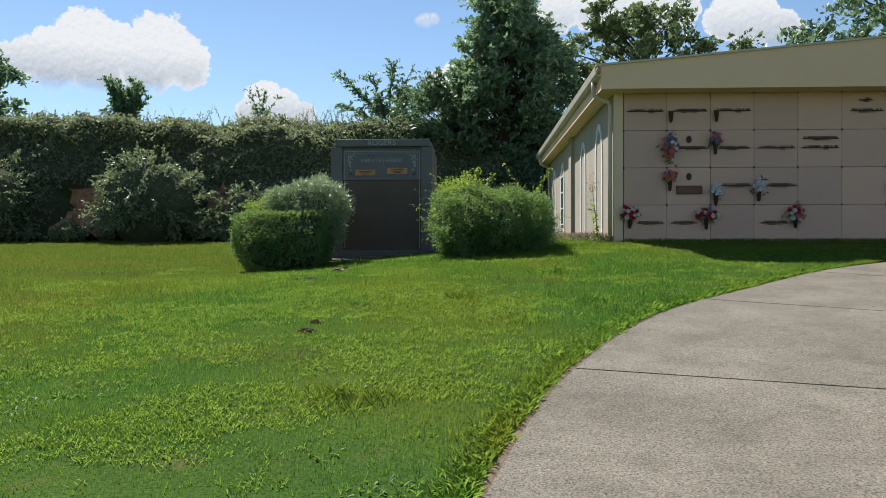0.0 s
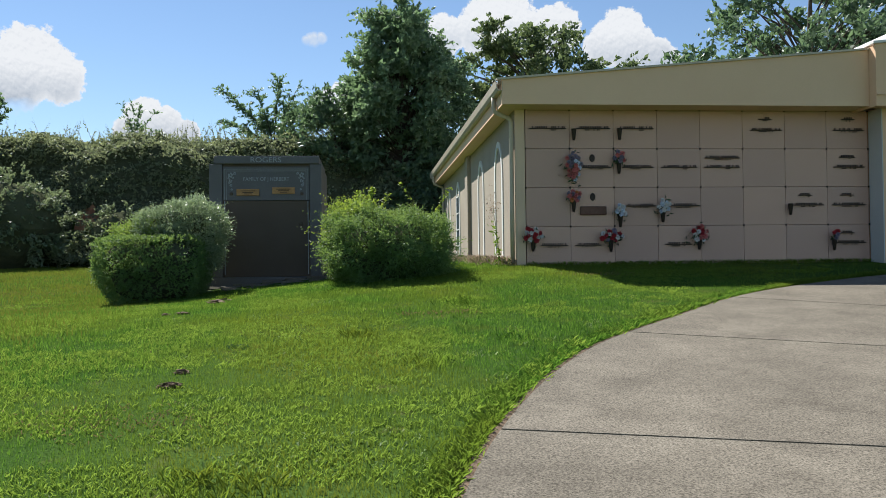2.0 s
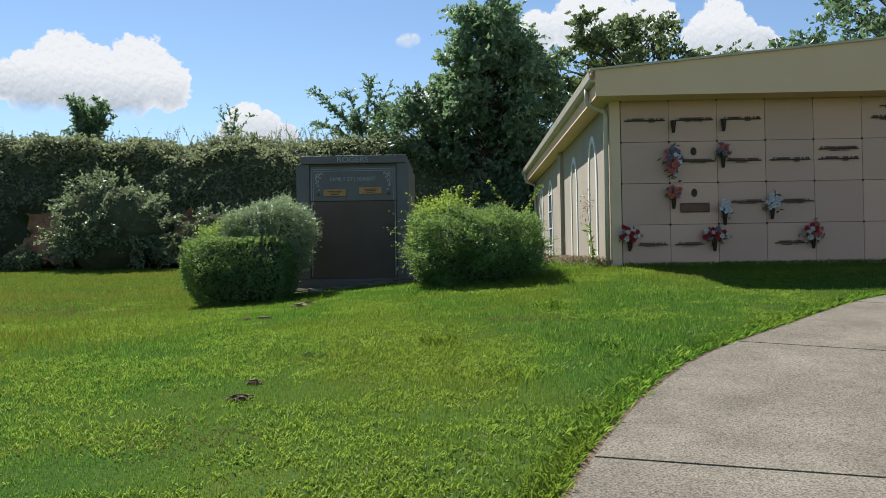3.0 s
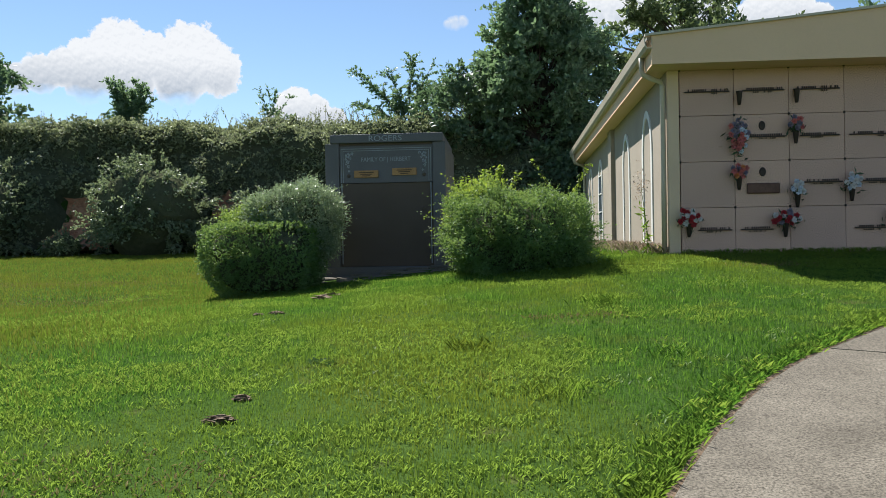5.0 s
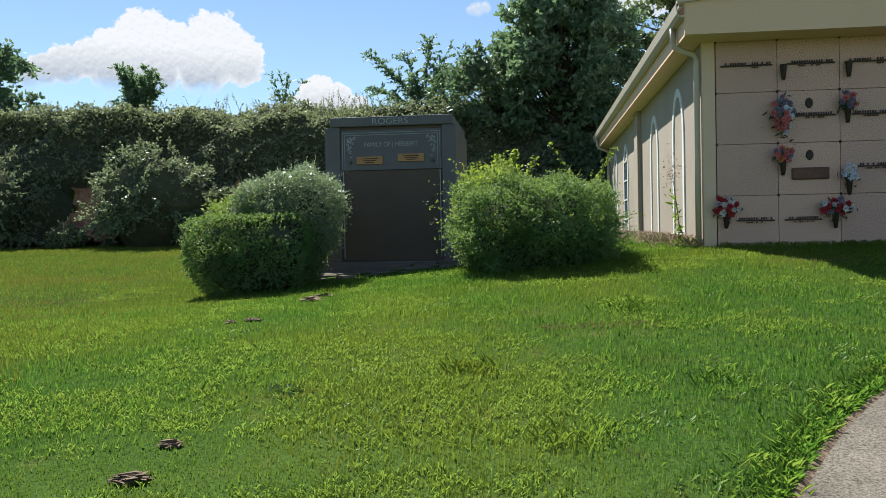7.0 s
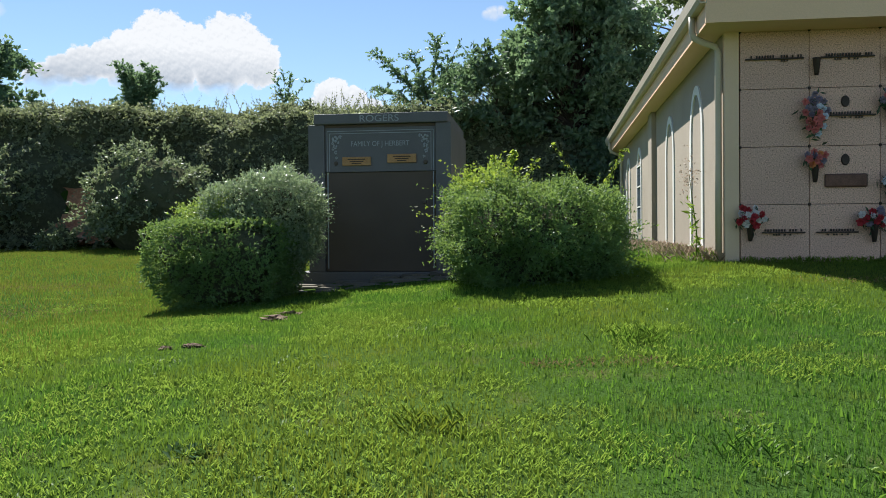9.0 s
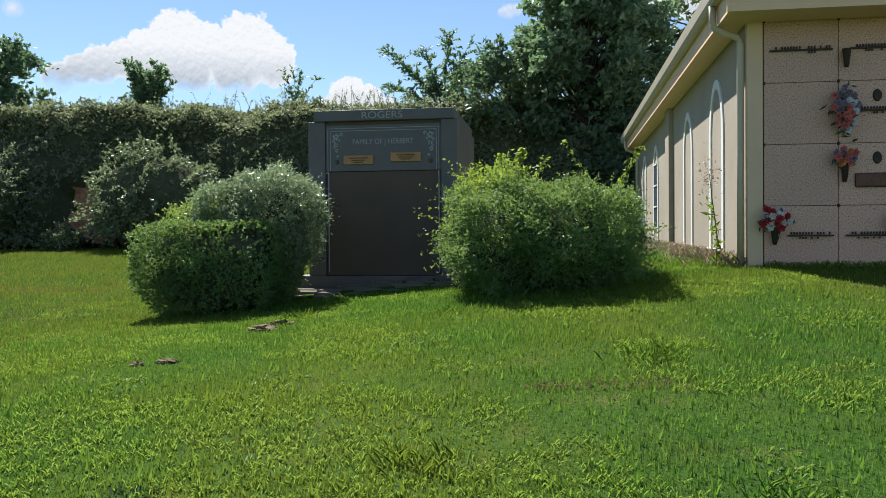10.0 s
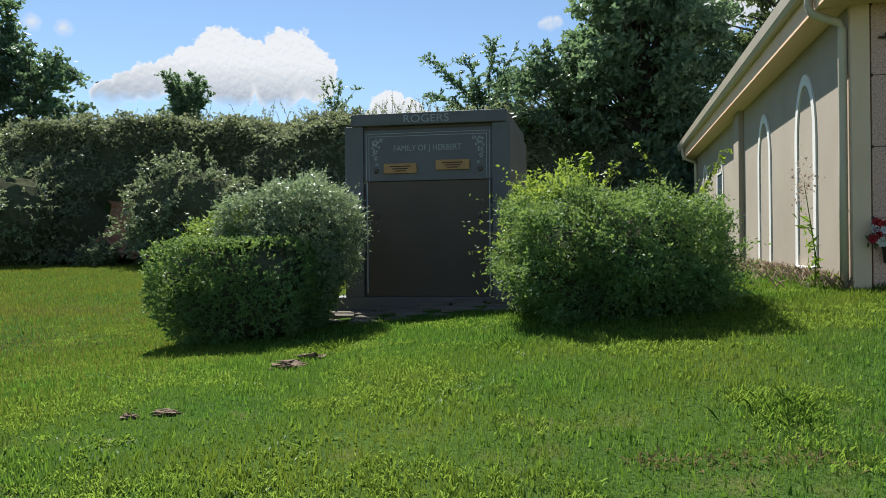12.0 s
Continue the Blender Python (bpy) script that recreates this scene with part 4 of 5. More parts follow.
def build_bank():
    rng = np.random.default_rng(5)
    # twiggy body under the leaves, its dark colour standing for the shade there
    xs = np.arange(-36, 6.01, 0.3)
    X = np.repeat(xs[None, :], 40, 0)
    F = np.repeat(np.linspace(-0.04, 1.05, 40)[:, None], len(xs), 1)
    Y = bank_foot(X) + 6.0 * F
    dy, dz = bank_push(X, Y)
    bare = on_clay(X, Y)
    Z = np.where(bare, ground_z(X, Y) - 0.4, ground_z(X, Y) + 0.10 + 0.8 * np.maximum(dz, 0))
    Y = np.where(bare, Y + 0.3, Y + 0.85 * dy)
    nx = len(xs)
    i = (np.arange(39)[:, None] * nx + np.arange(nx - 1)[None, :]).ravel()
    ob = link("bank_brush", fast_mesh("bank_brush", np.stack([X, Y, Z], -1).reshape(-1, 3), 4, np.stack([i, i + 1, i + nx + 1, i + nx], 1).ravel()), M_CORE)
    tagged(ob, "twiggy brush on the steep bank, coloured dark as shade under vines", "brush", kind="stuff")

    def face(n):
        x = rng.uniform(-35, 6, n)
        f = np.where(rng.random(n) < 0.72, rng.uniform(0, 0.55, n), rng.uniform(0.55, 1.0, n))
        y = bank_foot(x) - 0.2 + 6.2 * f
        keep = (value_noise(x, y + ground_z(x, y), 0.45, 9) > rng.uniform(0.0, 0.55, n)) & ~on_clay(x, y)
        x, y, f = x[keep], y[keep], f[keep]
        dy, dz = bank_push(x, y)
        return np.stack([x, y + dy - 0.06, ground_z(x, y) + np.maximum(dz, -0.1) + 0.05], 1)

    base = face(21000)
    way = rng.normal(size=base.shape) * np.array([0.8, 0.45, 0.55]) + np.array([0, -0.45, 0.12])
    way *= (0.36 * rng.uniform(0.5, 1.5, len(base)) / np.linalg.norm(way, axis=1))[:, None]
    pts, along = sprigs(base, way, 11, rng, 0.055, 0.45, 0.85)
    ob = link("bank_vine", leaf_mesh("bank_vine", pts, 0.062, rng, long=1.6, along=along), M_VINE)
    tagged(ob, "dense tangle of vines covering the bank", "vines", kind="stuff")
    # trailing runners, their paler leaf colour standing for sunlit streaks
    base = face(900)
    way = rng.normal(size=base.shape) * np.array([0.9, 0.2, 0.4]) + np.array([0, -0.35, 0.1])
    way *= (1.1 * rng.uniform(0.5, 1.4, len(base)) / np.linalg.norm(way, axis=1))[:, None]
    pts, along = sprigs(base, way, 24, rng, 0.05, 0.7, 0.9)
    ob = link("trailing_vine", leaf_mesh("trailing_vine", pts, 0.055, rng, long=1.6, along=along), M_VINE_SUNLIT)
    tagged(ob, "long runners trailing over the bank, paled as if sunlit", "vines", kind="stuff")
    m = 620
    bx = rng.uniform(-34, 5, m)
    root = np.stack([bx, bank_foot(bx) + 3.6 + rng.normal(size=m) * 0.7, np.zeros(m)], 1)
    root[:, 2] = ground_z(root[:, 0], root[:, 1]) + 0.15
    way = rng.normal(size=(m, 3)) * 0.38 + np.array([0, 0, 1.0])
    way *= (rng.uniform(0.4, 1.4, m) / np.linalg.norm(way, axis=1))[:, None]
    side = np.cross(way, np.array([0.3, 1.0, 0]))
    side *= (0.010 / np.linalg.norm(side, axis=1))[:, None]
    v = np.stack([root - side, root + side, root + way], 1)
    stalk = link("bank_stalk", fast_mesh("bank_stalk", v.reshape(-1, 3), 3, np.arange(3 * m)), M_BARK)
    tagged(stalk, "thin bare stalks rising out of the bank", "brush", kind="stuff")
    pts, along = sprigs(root, way * 0.9, 22, rng, 0.04, 0.1, 0.8)
    ob = link("bank_shoot", leaf_mesh("bank_shoot", pts, 0.040, rng, long=2.2, along=along), M_VINE)
    tagged(ob, "small leaves on shoots along the top of the bank", "brush", kind="stuff")
    # bare clay scars
    for x0, x1 in ((-19.6, -16.4), (-13.9, -11.9)):
        gx, gy = np.meshgrid(np.linspace(x0, x1, 22), np.linspace(14.9, 18.0, 26))
        gy = gy - 0.35 * value_noise(gx, gy * 4, 0.4, 8)
        gz = ground_z(gx, gy) + 0.10 + 0.30 * (value_noise(gx, gy * 3, 0.35, 6) - 0.3) + 0.12 * value_noise(gx * 2, gy * 5, 0.25, 7)
        i = (np.arange(25)[:, None] * 22 + np.arange(21)[None, :]).ravel()
        i = i[on_clay(gx, gy + 0.1).ravel()[i]]
        ob = link("clay_bank", fast_mesh("clay_bank", np.stack([gx, gy, gz], -1).reshape(-1, 3), 4, np.stack([i, i + 1, i + 23, i + 22], 1).ravel()), M_CLAY)
        tagged(ob, "bare red clay scar in the bank", "soil", kind="structure")


build_bank()


# ---- grass ----
def grass(name, label, n, region, height, width, mat, seed, lean=0.6):
    rng = np.random.default_rng(seed)
    x0, x1, y0, y1 = region
    x, y = rng.uniform(x0, x1, n), rng.uniform(y0, y1, n)
    keep = ~on_drive(x, y, 0.03) & ~((x > -0.25) & (y > -0.02)) & ~((x > -5.95) & (x < -3.5) & (y > -0.1) & (y < 3.5)) & ~((x > 6.4) & (y > -0.45))
    border = np.minimum(np.minimum(x - x0, x1 - x), np.minimum(y - y0, y1 - y))
    keep &= rng.random(n) < border / 1.6
    x, y = x[keep], y[keep]
    n = len(x)
    z = ground_z(x, y)
    patch = value_noise(x, y, 0.6, 70)
    h = height * rng.uniform(0.5, 1.3, n) * (0.7 + 0.6 * patch)
    a = rng.uniform(0, 6.283, n)
    w = width * rng.uniform(0.7, 1.3, n)
    b = rng.uniform(0, 6.283, n)
    l = rng.uniform(0, lean, n) * h
    v = np.empty((n, 3, 3), np.float32)
    v[:, 0] = np.stack([x - np.cos(a) * w / 2, y - np.sin(a) * w / 2, z - 0.01], 1)
    v[:, 1] = np.stack([x + np.cos(a) * w / 2, y + np.sin(a) * w / 2, z - 0.01], 1)
    v[:, 2] = np.stack([x + np.cos(b) * l, y + np.sin(b) * l, z + h], 1)
    ob = link(name, fast_mesh(name, v.reshape(-1, 3), 3, np.arange(3 * n)), mat)
    return tagged(ob, label, "grass", kind="stuff")


grass("lawn_grass", "short mown green grass blades", 620000, (-8.8, 4.2, -12.2, 2.2), 0.030, 0.0065, M_BLADE, 41)
grass("outer_grass", "mown grass at the edges of the lawn", 90000, (-11, 9, -15, 3), 0.034, 0.011, M_BLADE, 44)
grass("far_grass", "mown grass on the far lawn", 190000, (-28, 1.2, -8, 18), 0.05, 0.018, M_BLADE, 42)
grass("sunburnt_grass", "yellowed dry grass on the open lawn", 200000, (-28, -5.5, -10, 17), 0.055, 0.016, M_BLADE_DRY, 43)


def blades(name, label, x, y, length, width, mat, rng, lift=0.8, category="grass"):
    """Broad arching blades, widest in the middle."""
    n = len(x)
    z = ground_z(x, y)
    L = length * rng.uniform(0.5, 1.3, n)
    a = rng.uniform(0, 6.283, n)
    e = np.clip(rng.normal(lift, 0.25, n), 0.1, 1.4)
    dx, dy, dz = np.cos(a) * np.cos(e), np.sin(a) * np.cos(e), np.sin(e)
    w = width * rng.uniform(0.7, 1.3, n) / 2
    px, py = -np.sin(a) * w, np.cos(a) * w
    v = np.empty((n, 4, 3), np.float32)
    v[:, 0] = np.stack([x, y, z - 0.005], 1)
    mid = np.stack([x + dx * L * 0.55, y + dy * L * 0.55, z + dz * L * 0.6], 1)
    side = np.stack([px, py, np.zeros(n)], 1)
    v[:, 1], v[:, 3] = mid - side, mid + side
    v[:, 2] = np.stack([x + dx * L, y + dy * L, z + dz * L * 0.78], 1)
    i = np.arange(n) * 4
    ob = link(name, fast_mesh(name, v.reshape(-1, 3), 3, np.stack([i, i + 1, i + 2, i, i + 2, i + 3], 1).ravel()), mat)
    return tagged(ob, label, category, kind="stuff")


def free_ground(x, y):
    return ~on_drive(x, y, 0.05) & ~((x > -0.25) & (y > -0.02)) & ~((x > -5.95) & (x < -3.5) & (y > -0.1) & (y < 3.5)) & ~((x > 6.4) & (y > -0.45))


def build_weeds():
    rng = np.random.default_rng(51)
    # rosettes of broad blades, thick in patches
    x, y = rng.uniform(-10, 6, 62000), rng.uniform(-12.5, 1.0, 62000)
    m = 0.58 * value_noise(x, y, 0.8, 71) + 0.42 * value_noise(x * 0.6, y, 0.26, 72)
    keep = free_ground(x, y) & (m + 0.06 * rng.normal(size=len(x)) > 0.56 + 0.035 * ss((y + 7) / 6) + 0.35 * (ss((-10.9 - y) / 1.5) + ss((-8.2 - x) / 1.6) + ss((x - 4.2) / 1.6)))
    x, y = np.repeat(x[keep], 10), np.repeat(y[keep], 10)
    x, y = x + rng.normal(size=len(x)) * 0.026, y + rng.normal(size=len(y)) * 0.026
    blades("crabgrass", "bright yellow-green crabgrass patches in the lawn", x, y, 0.043, 0.0066, M_CRAB, rng, 0.80)
    # dark clover and plantain clumps
    x, y = rng.uniform(-9, 4, 60000), rng.uniform(-12, -1, 60000)
    keep = free_ground(x, y) & (value_noise(x, y, 0.45, 73) + 0.3 * value_noise(x, y, 2.0, 74) > 1.0)
    blades("clover", "low dark green clover clumps in the lawn", x[keep], y[keep], 0.05, 0.016, M_CLOVER, rng, 0.6)
    # shaggy grass along the drive
    X, Y = [], []
    for edge, sgn in ((LEFT_EDGE, 1), (RIGHT_EDGE, -1)):
        d = np.gradient(edge, axis=0)
        d /= np.linalg.norm(d, axis=1, keepdims=True)
        t = rng.uniform(8, len(edge) - 12, 26000)
        i, f = t.astype(int), (t % 1)[:, None]
        q = edge[i] * (1 - f) + edge[i + 1] * f
        off = rng.exponential(0.055, len(t)) + 0.075
        X.append(q[:, 0] - sgn * d[i, 1] * off)
        Y.append(q[:, 1] + sgn * d[i, 0] * off)
    x, y = np.concatenate(X), np.concatenate(Y)
    blades("edge_grass", "shaggy grass overhanging the edges of the drive", x, y, 0.078, 0.008, M_BLADE, rng, 0.8)
    k = rng.integers(0, len(x), 260)
    x, y = np.repeat(x[k], 16) + rng.normal(size=260 * 16) * 0.035, np.repeat(y[k], 16) + rng.normal(size=260 * 16) * 0.035
    keep = ~on_drive(x, y, -0.03)
    blades("edge_tuft", "ragged grass tufts leaning over the drive's edge", x[keep], y[keep], 0.10, 0.0075, M_CRAB, rng, 0.7)
    # longer tufts
    x, y = [], []
    for cx, cy in ((-1.70, -4.35), (-1.45, -6.55), (-2.92, -6.28), (-2.34, -7.55), (-3.66, -10.4), (-3.45, -10.2), (-3.8, -10.15), (-1.68, -4.15), (-4.9, -1.9), (-3.3, -2.3)):
        k = rng.integers(60, 110)
        x.append(cx + rng.normal(size=k) * 0.11)
        y.append(cy + rng.normal(size=k) * 0.09)
    blades("grass_tuft", "longer dark grass tufts standing out of the lawn", np.concatenate(x), np.concatenate(y), 0.105, 0.0055, M_BLADE, rng, 0.95)
    # dead thatch where the lawn is scalped
    x, y = [], []
    for cx, cy, rx, ry in ((-1.82, -4.93, 0.20, 0.09), (-2.31, -5.02, 0.14, 0.06), (-4.6, -9.0, 0.4, 0.2), (0.9, -1.6, 0.3, 0.12), (-9.5, -0.5, 1.1, 0.35), (-11.5, 2.5, 1.4, 0.4), (-8.2, -3.2, 0.7, 0.25)):
        k = int(3000 * rx * ry) + 60
        x.append(cx + rng.normal(size=k) * rx)
        y.append(cy + rng.normal(size=k) * ry)
    x, y = np.concatenate(x), np.concatenate(y)
    keep = free_ground(x, y)
    blades("thatch", "patches of dead brown thatch in the lawn", x[keep], y[keep], 0.05, 0.010, M_THATCH, rng, 0.6)
    # broad dark leaves of one plantain
    x, y = -4.05 + rng.normal(size=46) * 0.07, -6.74 + rng.normal(size=46) * 0.05
    blades("plantain", "low dark broad-leaved weed in the lawn", x, y, 0.062, 0.026, M_PLANTAIN, rng, 0.55, "weed")
    # seeding weeds along the side wall
    x, y = -0.22 - rng.exponential(0.14, 2600), rng.uniform(0.0, 9.0, 2600)
    blades("wall_weed", "dry pinkish seeding weeds along the side wall", x, y, 0.20, 0.006, M_DRY, rng, 1.0, "weeds")
    x, y = -0.22 - rng.exponential(0.12, 800), rng.uniform(0.0, 9.0, 800)
    blades("wall_grass", "unmown green grass along the side wall", x, y, 0.17, 0.014, M_CRAB, rng, 1.0)
    x, y = rng.uniform(0, 6.4, 1500), -0.03 - rng.exponential(0.05, 1500)
    blades("footing_grass", "unmown grass fringe along the crypt wall footing", x, y, 0.10, 0.012, M_CRAB, rng, 1.0)


build_weeds()


# ---- small things ----
def tall_weed():
    x, y = -0.50, 0.15
    z = float(ground_z(x, y))
    w = thing("tall_weed", "tall thin seeding weed by the side wall", "weed", (x, y, z))
    rng = np.random.default_rng(8)
    path = [(0, 0, -0.02), (0.02, 0.05, 0.35), (-0.01, 0.16, 0.75), (-0.03, 0.30, 1.12)]
    part("stalk", tube(bmesh.new(), path, [0.009, 0.007, 0.005, 0.003], 6), M_CRAB, w)
    f = rng.random(60)
    pts = np.stack([np.interp(f, (0, 0.33, 0.66, 1), [p[k] for p in path]) for k in range(3)], 1) * np.array([1, 1, 0.75])
    link("leaf", leaf_mesh("leaf", pts + rng.normal(size=(60, 3)) * 0.035, 0.035, rng, long=3.5), M_CRAB, w)
    seed = np.array(path[-1]) + rng.normal(size=(170, 3)) * np.array([0.06, 0.07, 0.13])
    tagged(link("seed_head", leaf_mesh("seed_head", seed, 0.018, rng), M_DRY, w), kind="stuff")


tall_weed()


def petal_ball(rng, r):
    """A ruffled blossom: rings of bent petals round a small heart."""
    bm = bmesh.new()
    for ring, (count, tilt, size) in enumerate(((6, 0.25, 1.0), (6, 0.7, 0.85), (4, 1.15, 0.6))):
        for k in range(count):
            a = 6.283 * k / count + ring * 0.5 + rng.uniform(-0.2, 0.2)
            c, s = math.cos(a), math.sin(a)
            def at(f, u):
                rad = r * size * f * math.cos(tilt)
                return (c * rad - s * u, -(r * 0.15 * ring + r * size * f * math.sin(tilt)), s * rad + c * u)
            w = r * 0.42
            v = [bm.verts.new(at(*q)) for q in ((0.1, 0), (0.6, -w), (1.0, -w * 0.4), (1.05, w * 0.4), (0.6, w))]
            bm.faces.new(v)
    return bm


def flower_vase(x, z, label, colours, blooms, spread, green, vase=True, drop=0.0):
    """A bronze cone vase fixed to a crypt front, with cloth flowers."""
    v = thing("flower_vase", label, "flowers", (x, -0.012, z), group="crypt wall vases")
    bm = bmesh.new()
    if vase:
        tube(bm, [(0, -0.055, -0.16), (0, -0.06, -0.13), (0, -0.065, 0.03), (0, -0.065, 0.045)], [0.022, 0.028, 0.045, 0.05], 12)
        part("vase", bm, M_DARKMETAL, v, "dark bronze cone vase", smooth=True)
        part("bracket", box((-0.015, -0.03, -0.06), (0.015, 0.0, 0.0)), M_DARKMETAL, v)
    rng = random.Random(int(x * 97 + z * 31))
    nr = np.random.default_rng(int(x * 97 + z * 31) + 5)
    for k in range(blooms):
        m = colours[k % len(colours)]
        a, q = k * 2.4, math.sqrt((k + 0.5) / blooms)
        b = part("blossom", petal_ball(rng, rng.uniform(0.040, 0.055)), m, v)
        b.location = (spread[0] * q * math.cos(a), -0.09 - 0.05 * (1 - q), 0.13 - drop + spread[1] * q * math.sin(a))
        b.rotation_euler = (rng.uniform(-0.4, 0.4), rng.uniform(0, 6.28), rng.uniform(-0.5, 0.5))
    if green:
        pts = nr.normal(size=(green, 3)) * np.array([spread[0] * 0.5, 0.03, spread[1] * 0.55]) + np.array([0, -0.07, 0.08 - drop])
        tagged(link("greenery", leaf_mesh("greenery", pts, 0.03, nr, long=3.2), M_CLOTHLEAF, v), kind="stuff")


def cloth(name, a, b):
    return surface(name, a, b, 9.0, 60, 0.8, 0.2, 0.002, grain=0.15)


M_RED, M_PETAL_WHITE = cloth("red_cloth", (0.30, 0.022, 0.03), (0.42, 0.04, 0.05)), cloth("white_cloth", (0.56, 0.52, 0.51), (0.70, 0.66, 0.65))
M_PINK, M_ORANGE = cloth("pink_cloth", (0.50, 0.12, 0.12), (0.60, 0.20, 0.18)), cloth("orange_cloth", (0.55, 0.16, 0.08), (0.65, 0.28, 0.10))
M_LILAC, M_BLUEWHITE = cloth("lilac_cloth", (0.16, 0.13, 0.19), (0.28, 0.24, 0.30)), cloth("pale_blue_cloth", (0.52, 0.56, 0.66), (0.66, 0.70, 0.78))
M_CLOTHLEAF = leafy("cloth_leaf", (0.03, 0.06, 0.03), (0.06, 0.10, 0.05), (0.08, 0.14, 0.06), 0.1)

flower_vase(0.10, 0.42, "red and white cloth flowers in a bronze wall vase", (M_RED, M_PETAL_WHITE, M_RED, M_PETAL_WHITE), 15, (0.17, 0.13), 60)
flower_vase(1.52, 0.40, "red, white and lilac cloth flowers in a wall vase", (M_RED, M_PETAL_WHITE, M_RED, M_LILAC), 14, (0.20, 0.11), 90)
flower_vase(3.16, 0.42, "red and white cloth flowers with dark greenery", (M_RED, M_PETAL_WHITE, M_PINK), 12, (0.15, 0.14), 80)
flower_vase(0.85, 1.75, "long spray of pink and lilac cloth flowers", (M_PINK, M_LILAC, M_PINK, M_BLUEWHITE, M_LILAC), 24, (0.14, 0.25), 90, drop=0.10)
flower_vase(0.85, 1.12, "orange and pink cloth flowers in a wall vase", (M_PINK, M_LILAC, M_PINK, M_ORANGE), 11, (0.12, 0.10), 40)
flower_vase(1.69, 1.80, "faded dark cloth flowers in a wall vase", (M_LILAC, M_PINK), 7, (0.11, 0.11), 90)
flower_vase(1.70, 0.84, "small pale blue and white flowers in a wall vase", (M_BLUEWHITE, M_PETAL_WHITE), 7, (0.09, 0.11), 60)
flower_vase(2.49, 0.92, "white and pale blue flowers in a wall vase", (M_PETAL_WHITE, M_BLUEWHITE), 9, (0.12, 0.12), 60)
for vx, vz in ((0.87, 2.40), (1.71, 2.41), (4.90, 1.04)):
    flower_vase(vx, vz, "empty dark bronze cone vase on a crypt front", (M_RED,), 0, (0.1, 0.1), 0)
flower_vase(5.73, 0.38, "dark bronze vase holding a few faded flowers", (M_LILAC, M_RED), 4, (0.08, 0.08), 25)


def dirt_clod(x, y, w, seed):
    rng = np.random.default_rng(seed)
    z = float(ground_z(x, y))
    c = thing("dirt_clod", "scuffed clod of bare brown soil in the lawn", "soil", (x, y, z), group="soil clods in the lawn")
    for k in range(3):
        bm = bmesh.new()
        bmesh.ops.create_icosphere(bm, subdivisions=3, radius=1)
        s = w * rng.uniform(0.35, 0.6)
        for v in bm.verts:
            d = v.co
            v.co = Vector((d.x * s * 1.3, d.y * s, d.z * s * 0.75 * (1 + 0.9 * noise.noise(d * 2.5 + Vector((seed, k, 0)))))) * (0.8 + 0.5 * noise.noise(d * 4 + Vector((k, seed, 0)))) + Vector((rng.normal() * w * 0.5, rng.normal() * w * 0.35, 0.006))
        part("lump", bm, M_SOIL, c)


for k, (dx, dy, dw) in enumerate(((-4.92, -2.80, 0.11), (-4.92, -2.38, 0.09), (-5.05, -4.40, 0.06), (-4.34, -8.10, 0.07), (-4.35, -7.66, 0.05), (-5.22, -4.50, 0.04))):
    dirt_clod(dx, dy, dw, 90 + k)


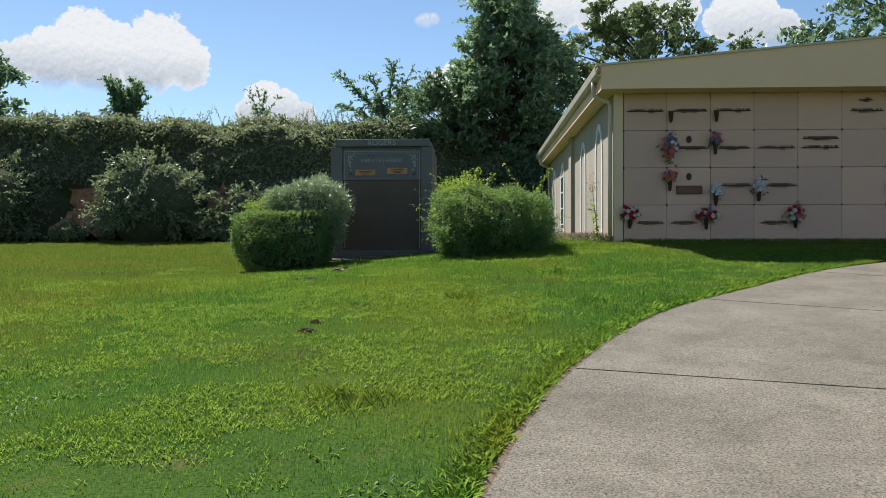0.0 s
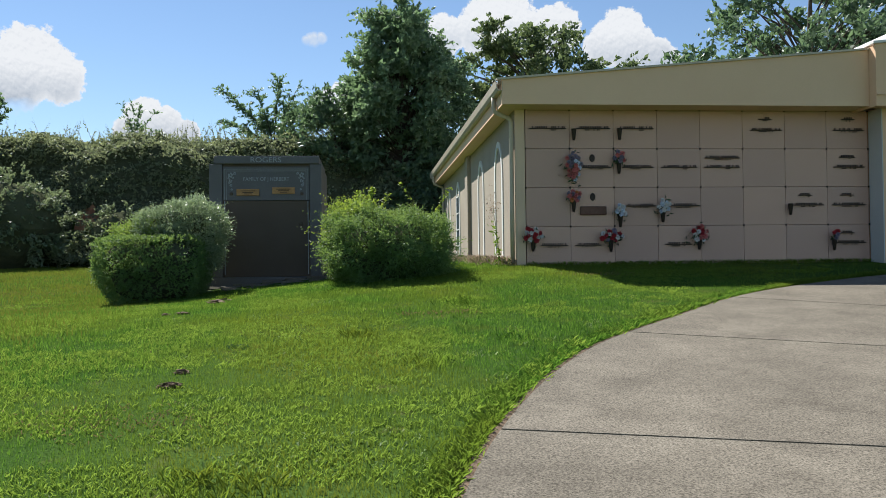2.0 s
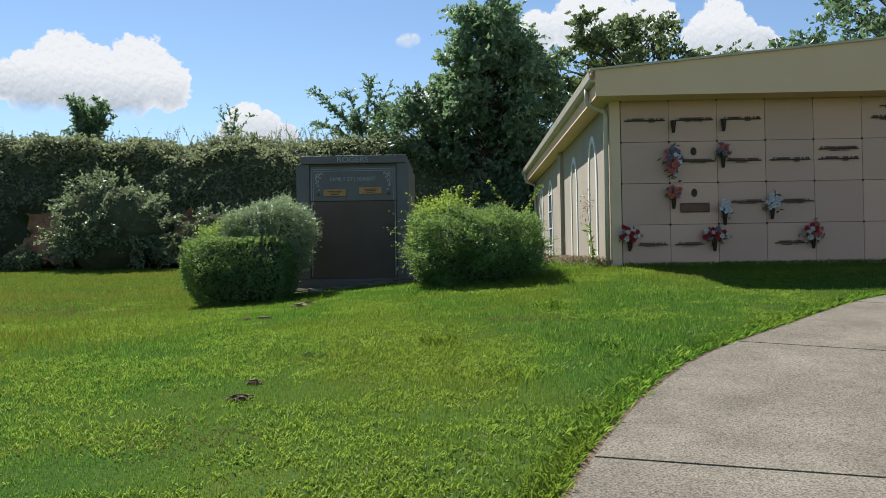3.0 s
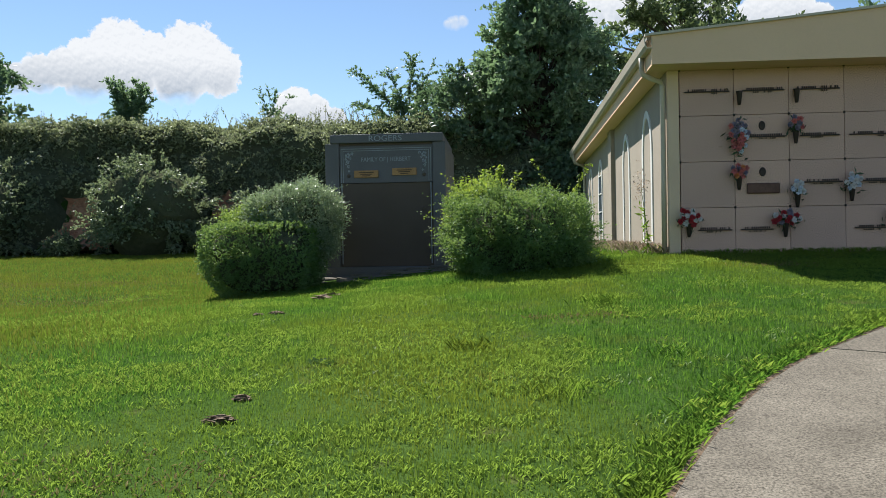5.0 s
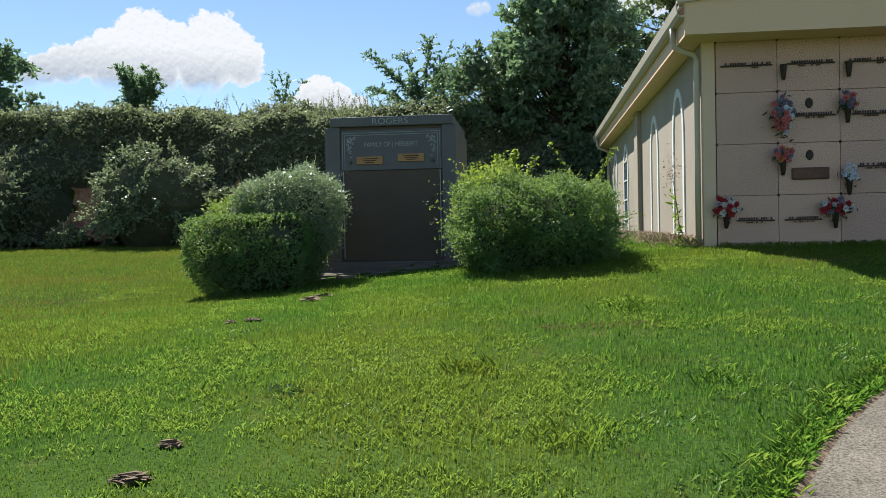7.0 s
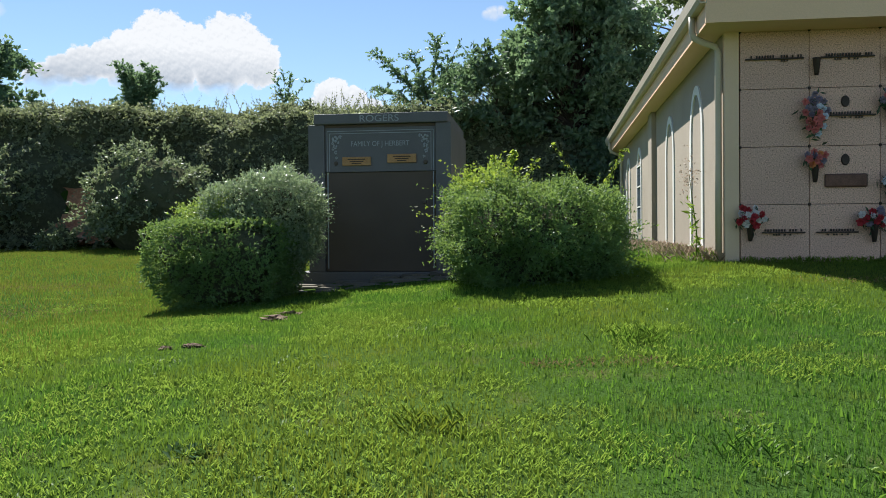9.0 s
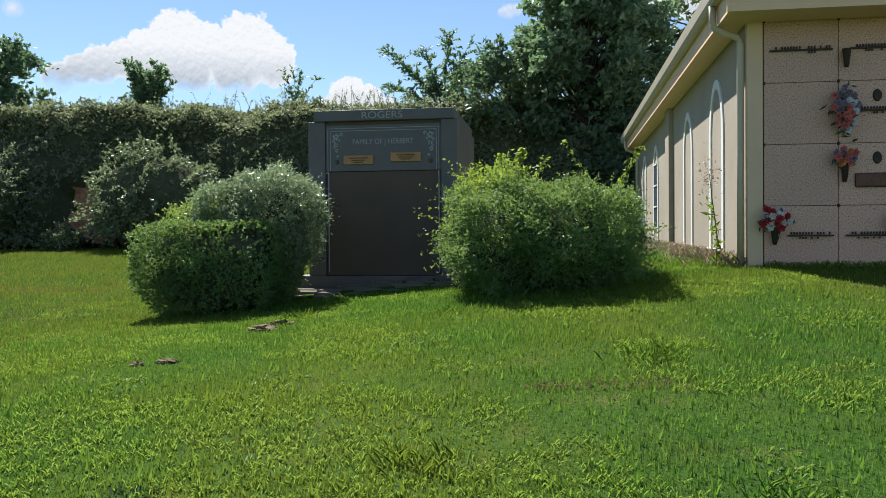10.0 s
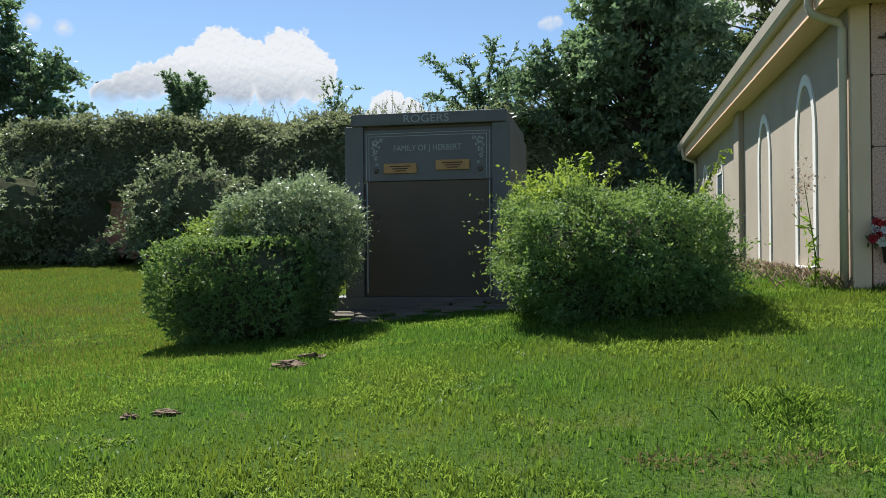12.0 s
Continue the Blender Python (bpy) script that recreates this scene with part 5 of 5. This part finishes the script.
# ---- clouds ----
def cloud(label, lobes, seed, flat, grey=0.62, soft=0.10):
    """A far bank of cloud on a glowing sheet 900 m off, its shading painted in. lobes: bearing and height above the
    horizon in degrees, and radius.
    """
    az, el = sum(l[0] for l in lobes) / len(lobes), sum(l[1] for l in lobes) / len(lobes)
    far = 900.0
    unit = far * math.tan(radians(1))
    d = Vector((math.sin(radians(az)) * math.cos(radians(el)), math.cos(radians(az)) * math.cos(radians(el)), math.sin(radians(el))))
    local = [((l[0] - az) * math.cos(radians(el)), l[1] - el, l[2]) for l in lobes]
    x0, x1 = min(q[0] - 1.8 * q[2] for q in local), max(q[0] + 1.8 * q[2] for q in local)
    y0, y1 = min(q[1] - 1.8 * q[2] for q in local), max(q[1] + 1.8 * q[2] for q in local)

    def build(n, l, b, out):
        n.remove(b)
        c = n.new("ShaderNodeTexCoord").outputs["Object"]

        def math_node(op, a, v=None, clamp=False):
            m = n.new("ShaderNodeMath")
            m.operation, m.use_clamp = op, clamp
            for sock, q in zip(m.inputs, (a, v)):
                if q is None:
                    continue
                if isinstance(q, (int, float)):
                    sock.default_value = q
                else:
                    l.new(q, sock)
            return m.outputs[0]

        big, fine = noise_tex(n, l, c, 0.75 + 0.02 * seed, 2, 0.5), noise_tex(n, l, c, 2.2, 9, 0.62)
        field = None
        for lx, ly, lr in local:
            v = n.new("ShaderNodeVectorMath")
            v.operation = "DISTANCE"
            l.new(c, v.inputs[0])
            v.inputs[1].default_value = (lx, ly, 0)
            f = math_node("SUBTRACT", 1.0, math_node("DIVIDE", v.outputs["Value"], lr))
            field = f if field is None else math_node("MAXIMUM", field, f)
        sep = n.new("ShaderNodeSeparateXYZ")
        l.new(c, sep.inputs[0])
        field = math_node("ADD", field, math_node("MULTIPLY", math_node("SUBTRACT", big, 0.45), 0.5))
        field = math_node("ADD", field, math_node("MULTIPLY", math_node("SUBTRACT", fine, 0.5), 0.6))
        base = math_node("MULTIPLY", math_node("ADD", math_node("SUBTRACT", sep.outputs[1], flat - el), math_node("MULTIPLY", math_node("SUBTRACT", big, 0.5), 1.2)), 1.1, True)
        alpha = math_node("MULTIPLY", math_node("DIVIDE", field, soft, True), math_node("ADD", base, 0.15, True))
        # Shade of the underside, painted as grey towards the flat base.
        low = math_node("SUBTRACT", 1.0, math_node("DIVIDE", math_node("SUBTRACT", sep.outputs[1], flat - el), 3.0), True)
        body = math_node("MULTIPLY", math_node("MULTIPLY", field, 3.0, True), low)
        # Shifted noise paints lit tops and shaded undersides on the billows.
        moved = n.new("ShaderNodeMapping")
        moved.inputs["Location"].default_value = (0.05, -0.16, 0)
        l.new(c, moved.inputs[0])
        above = noise_tex(n, l, moved.outputs[0], 2.2, 9, 0.62)
        body = math_node("ADD", math_node("MULTIPLY", body, 1.1), math_node("MULTIPLY", math_node("SUBTRACT", fine, above), -0.9), True)
        col = mix(n, l, body, (1.0, 0.99, 0.97), (grey * 0.82, grey * 0.90, grey))
        e, t, ms = n.new("ShaderNodeEmission"), n.new("ShaderNodeBsdfTransparent"), n.new("ShaderNodeMixShader")
        l.new(col, e.inputs[0])
        e.inputs[1].default_value = 0.48
        l.new(alpha, ms.inputs[0])
        l.new(t.outputs[0], ms.inputs[1])
        l.new(e.outputs[0], ms.inputs[2])
        l.new(ms.outputs[0], out.inputs[0])

    bm = bmesh.new()
    v = [bm.verts.new(q) for q in ((x0, y0, 0), (x1, y0, 0), (x1, y1, 0), (x0, y1, 0))]
    bm.faces.new(v)
    o = part("cloud", bm, material("cloud_glow", build))
    right = Vector((math.cos(radians(az)), -math.sin(radians(az)), 0))
    up = right.cross(d)
    o.matrix_world = Matrix.Translation(d * far) @ Matrix((right, up, -d)).transposed().to_4x4() @ Matrix.Scale(unit, 4)
    o.visible_shadow = False
    tagged(o, label, "cloud", kind="structure")


cloud("large white cumulus cloud with a grey base", [(-26.3, 13.1, 2.0), (-28.1, 12.4, 1.5), (-29.5, 11.8, 1.3), (-30.9, 11.3, 1.3), (-32.3, 10.9, 1.05), (-33.5, 10.3, 1.1), (-24.1, 12.7, 1.7), (-21.8, 13.2, 2.1), (-20.1, 12.2, 1.75), (-25.6, 11.2, 1.7), (-22.6, 11.5, 1.8), (-28.1, 11.1, 1.6)], 1, 9.9)
cloud("small white cumulus cloud low over the bank", [(-14.9, 10.0, 1.3), (-13.6, 9.6, 1.1), (-12.2, 9.0, 0.9), (-16.0, 9.0, 0.9), (-14.0, 8.6, 1.2)], 2, 7.6)
cloud("white cloud behind the trees", [(5.5, 15.8, 1.5), (8.4, 16.2, 2.0), (11.0, 15.9, 1.8), (13.4, 15.9, 1.8), (9.5, 17.2, 2.2)], 3, 13.8, 0.7)
cloud("white cumulus cloud above the roof", [(16.8, 14.7, 1.5), (18.5, 14.4, 1.7), (20.2, 13.6, 1.4), (17.9, 15.6, 1.6)], 4, 12.6, 0.65)
cloud("white cloud scrap behind the branches", [(-2.9, 11.1, 1.0), (-1.5, 11.6, 1.2), (-0.2, 11.0, 1.0)], 5, 9.8, 0.8)
cloud("tiny white cloud wisp", [(-3.7, 15.45, 0.55), (-3.15, 15.55, 0.45), (-4.2, 15.35, 0.35)], 6, 14.9, 0.9, 0.5)
cloud("thin white cloud wisp", [(-37.8, 14.3, 0.6), (-36.0, 14.2, 0.6)], 7, 13.2, 0.9, 1.0)
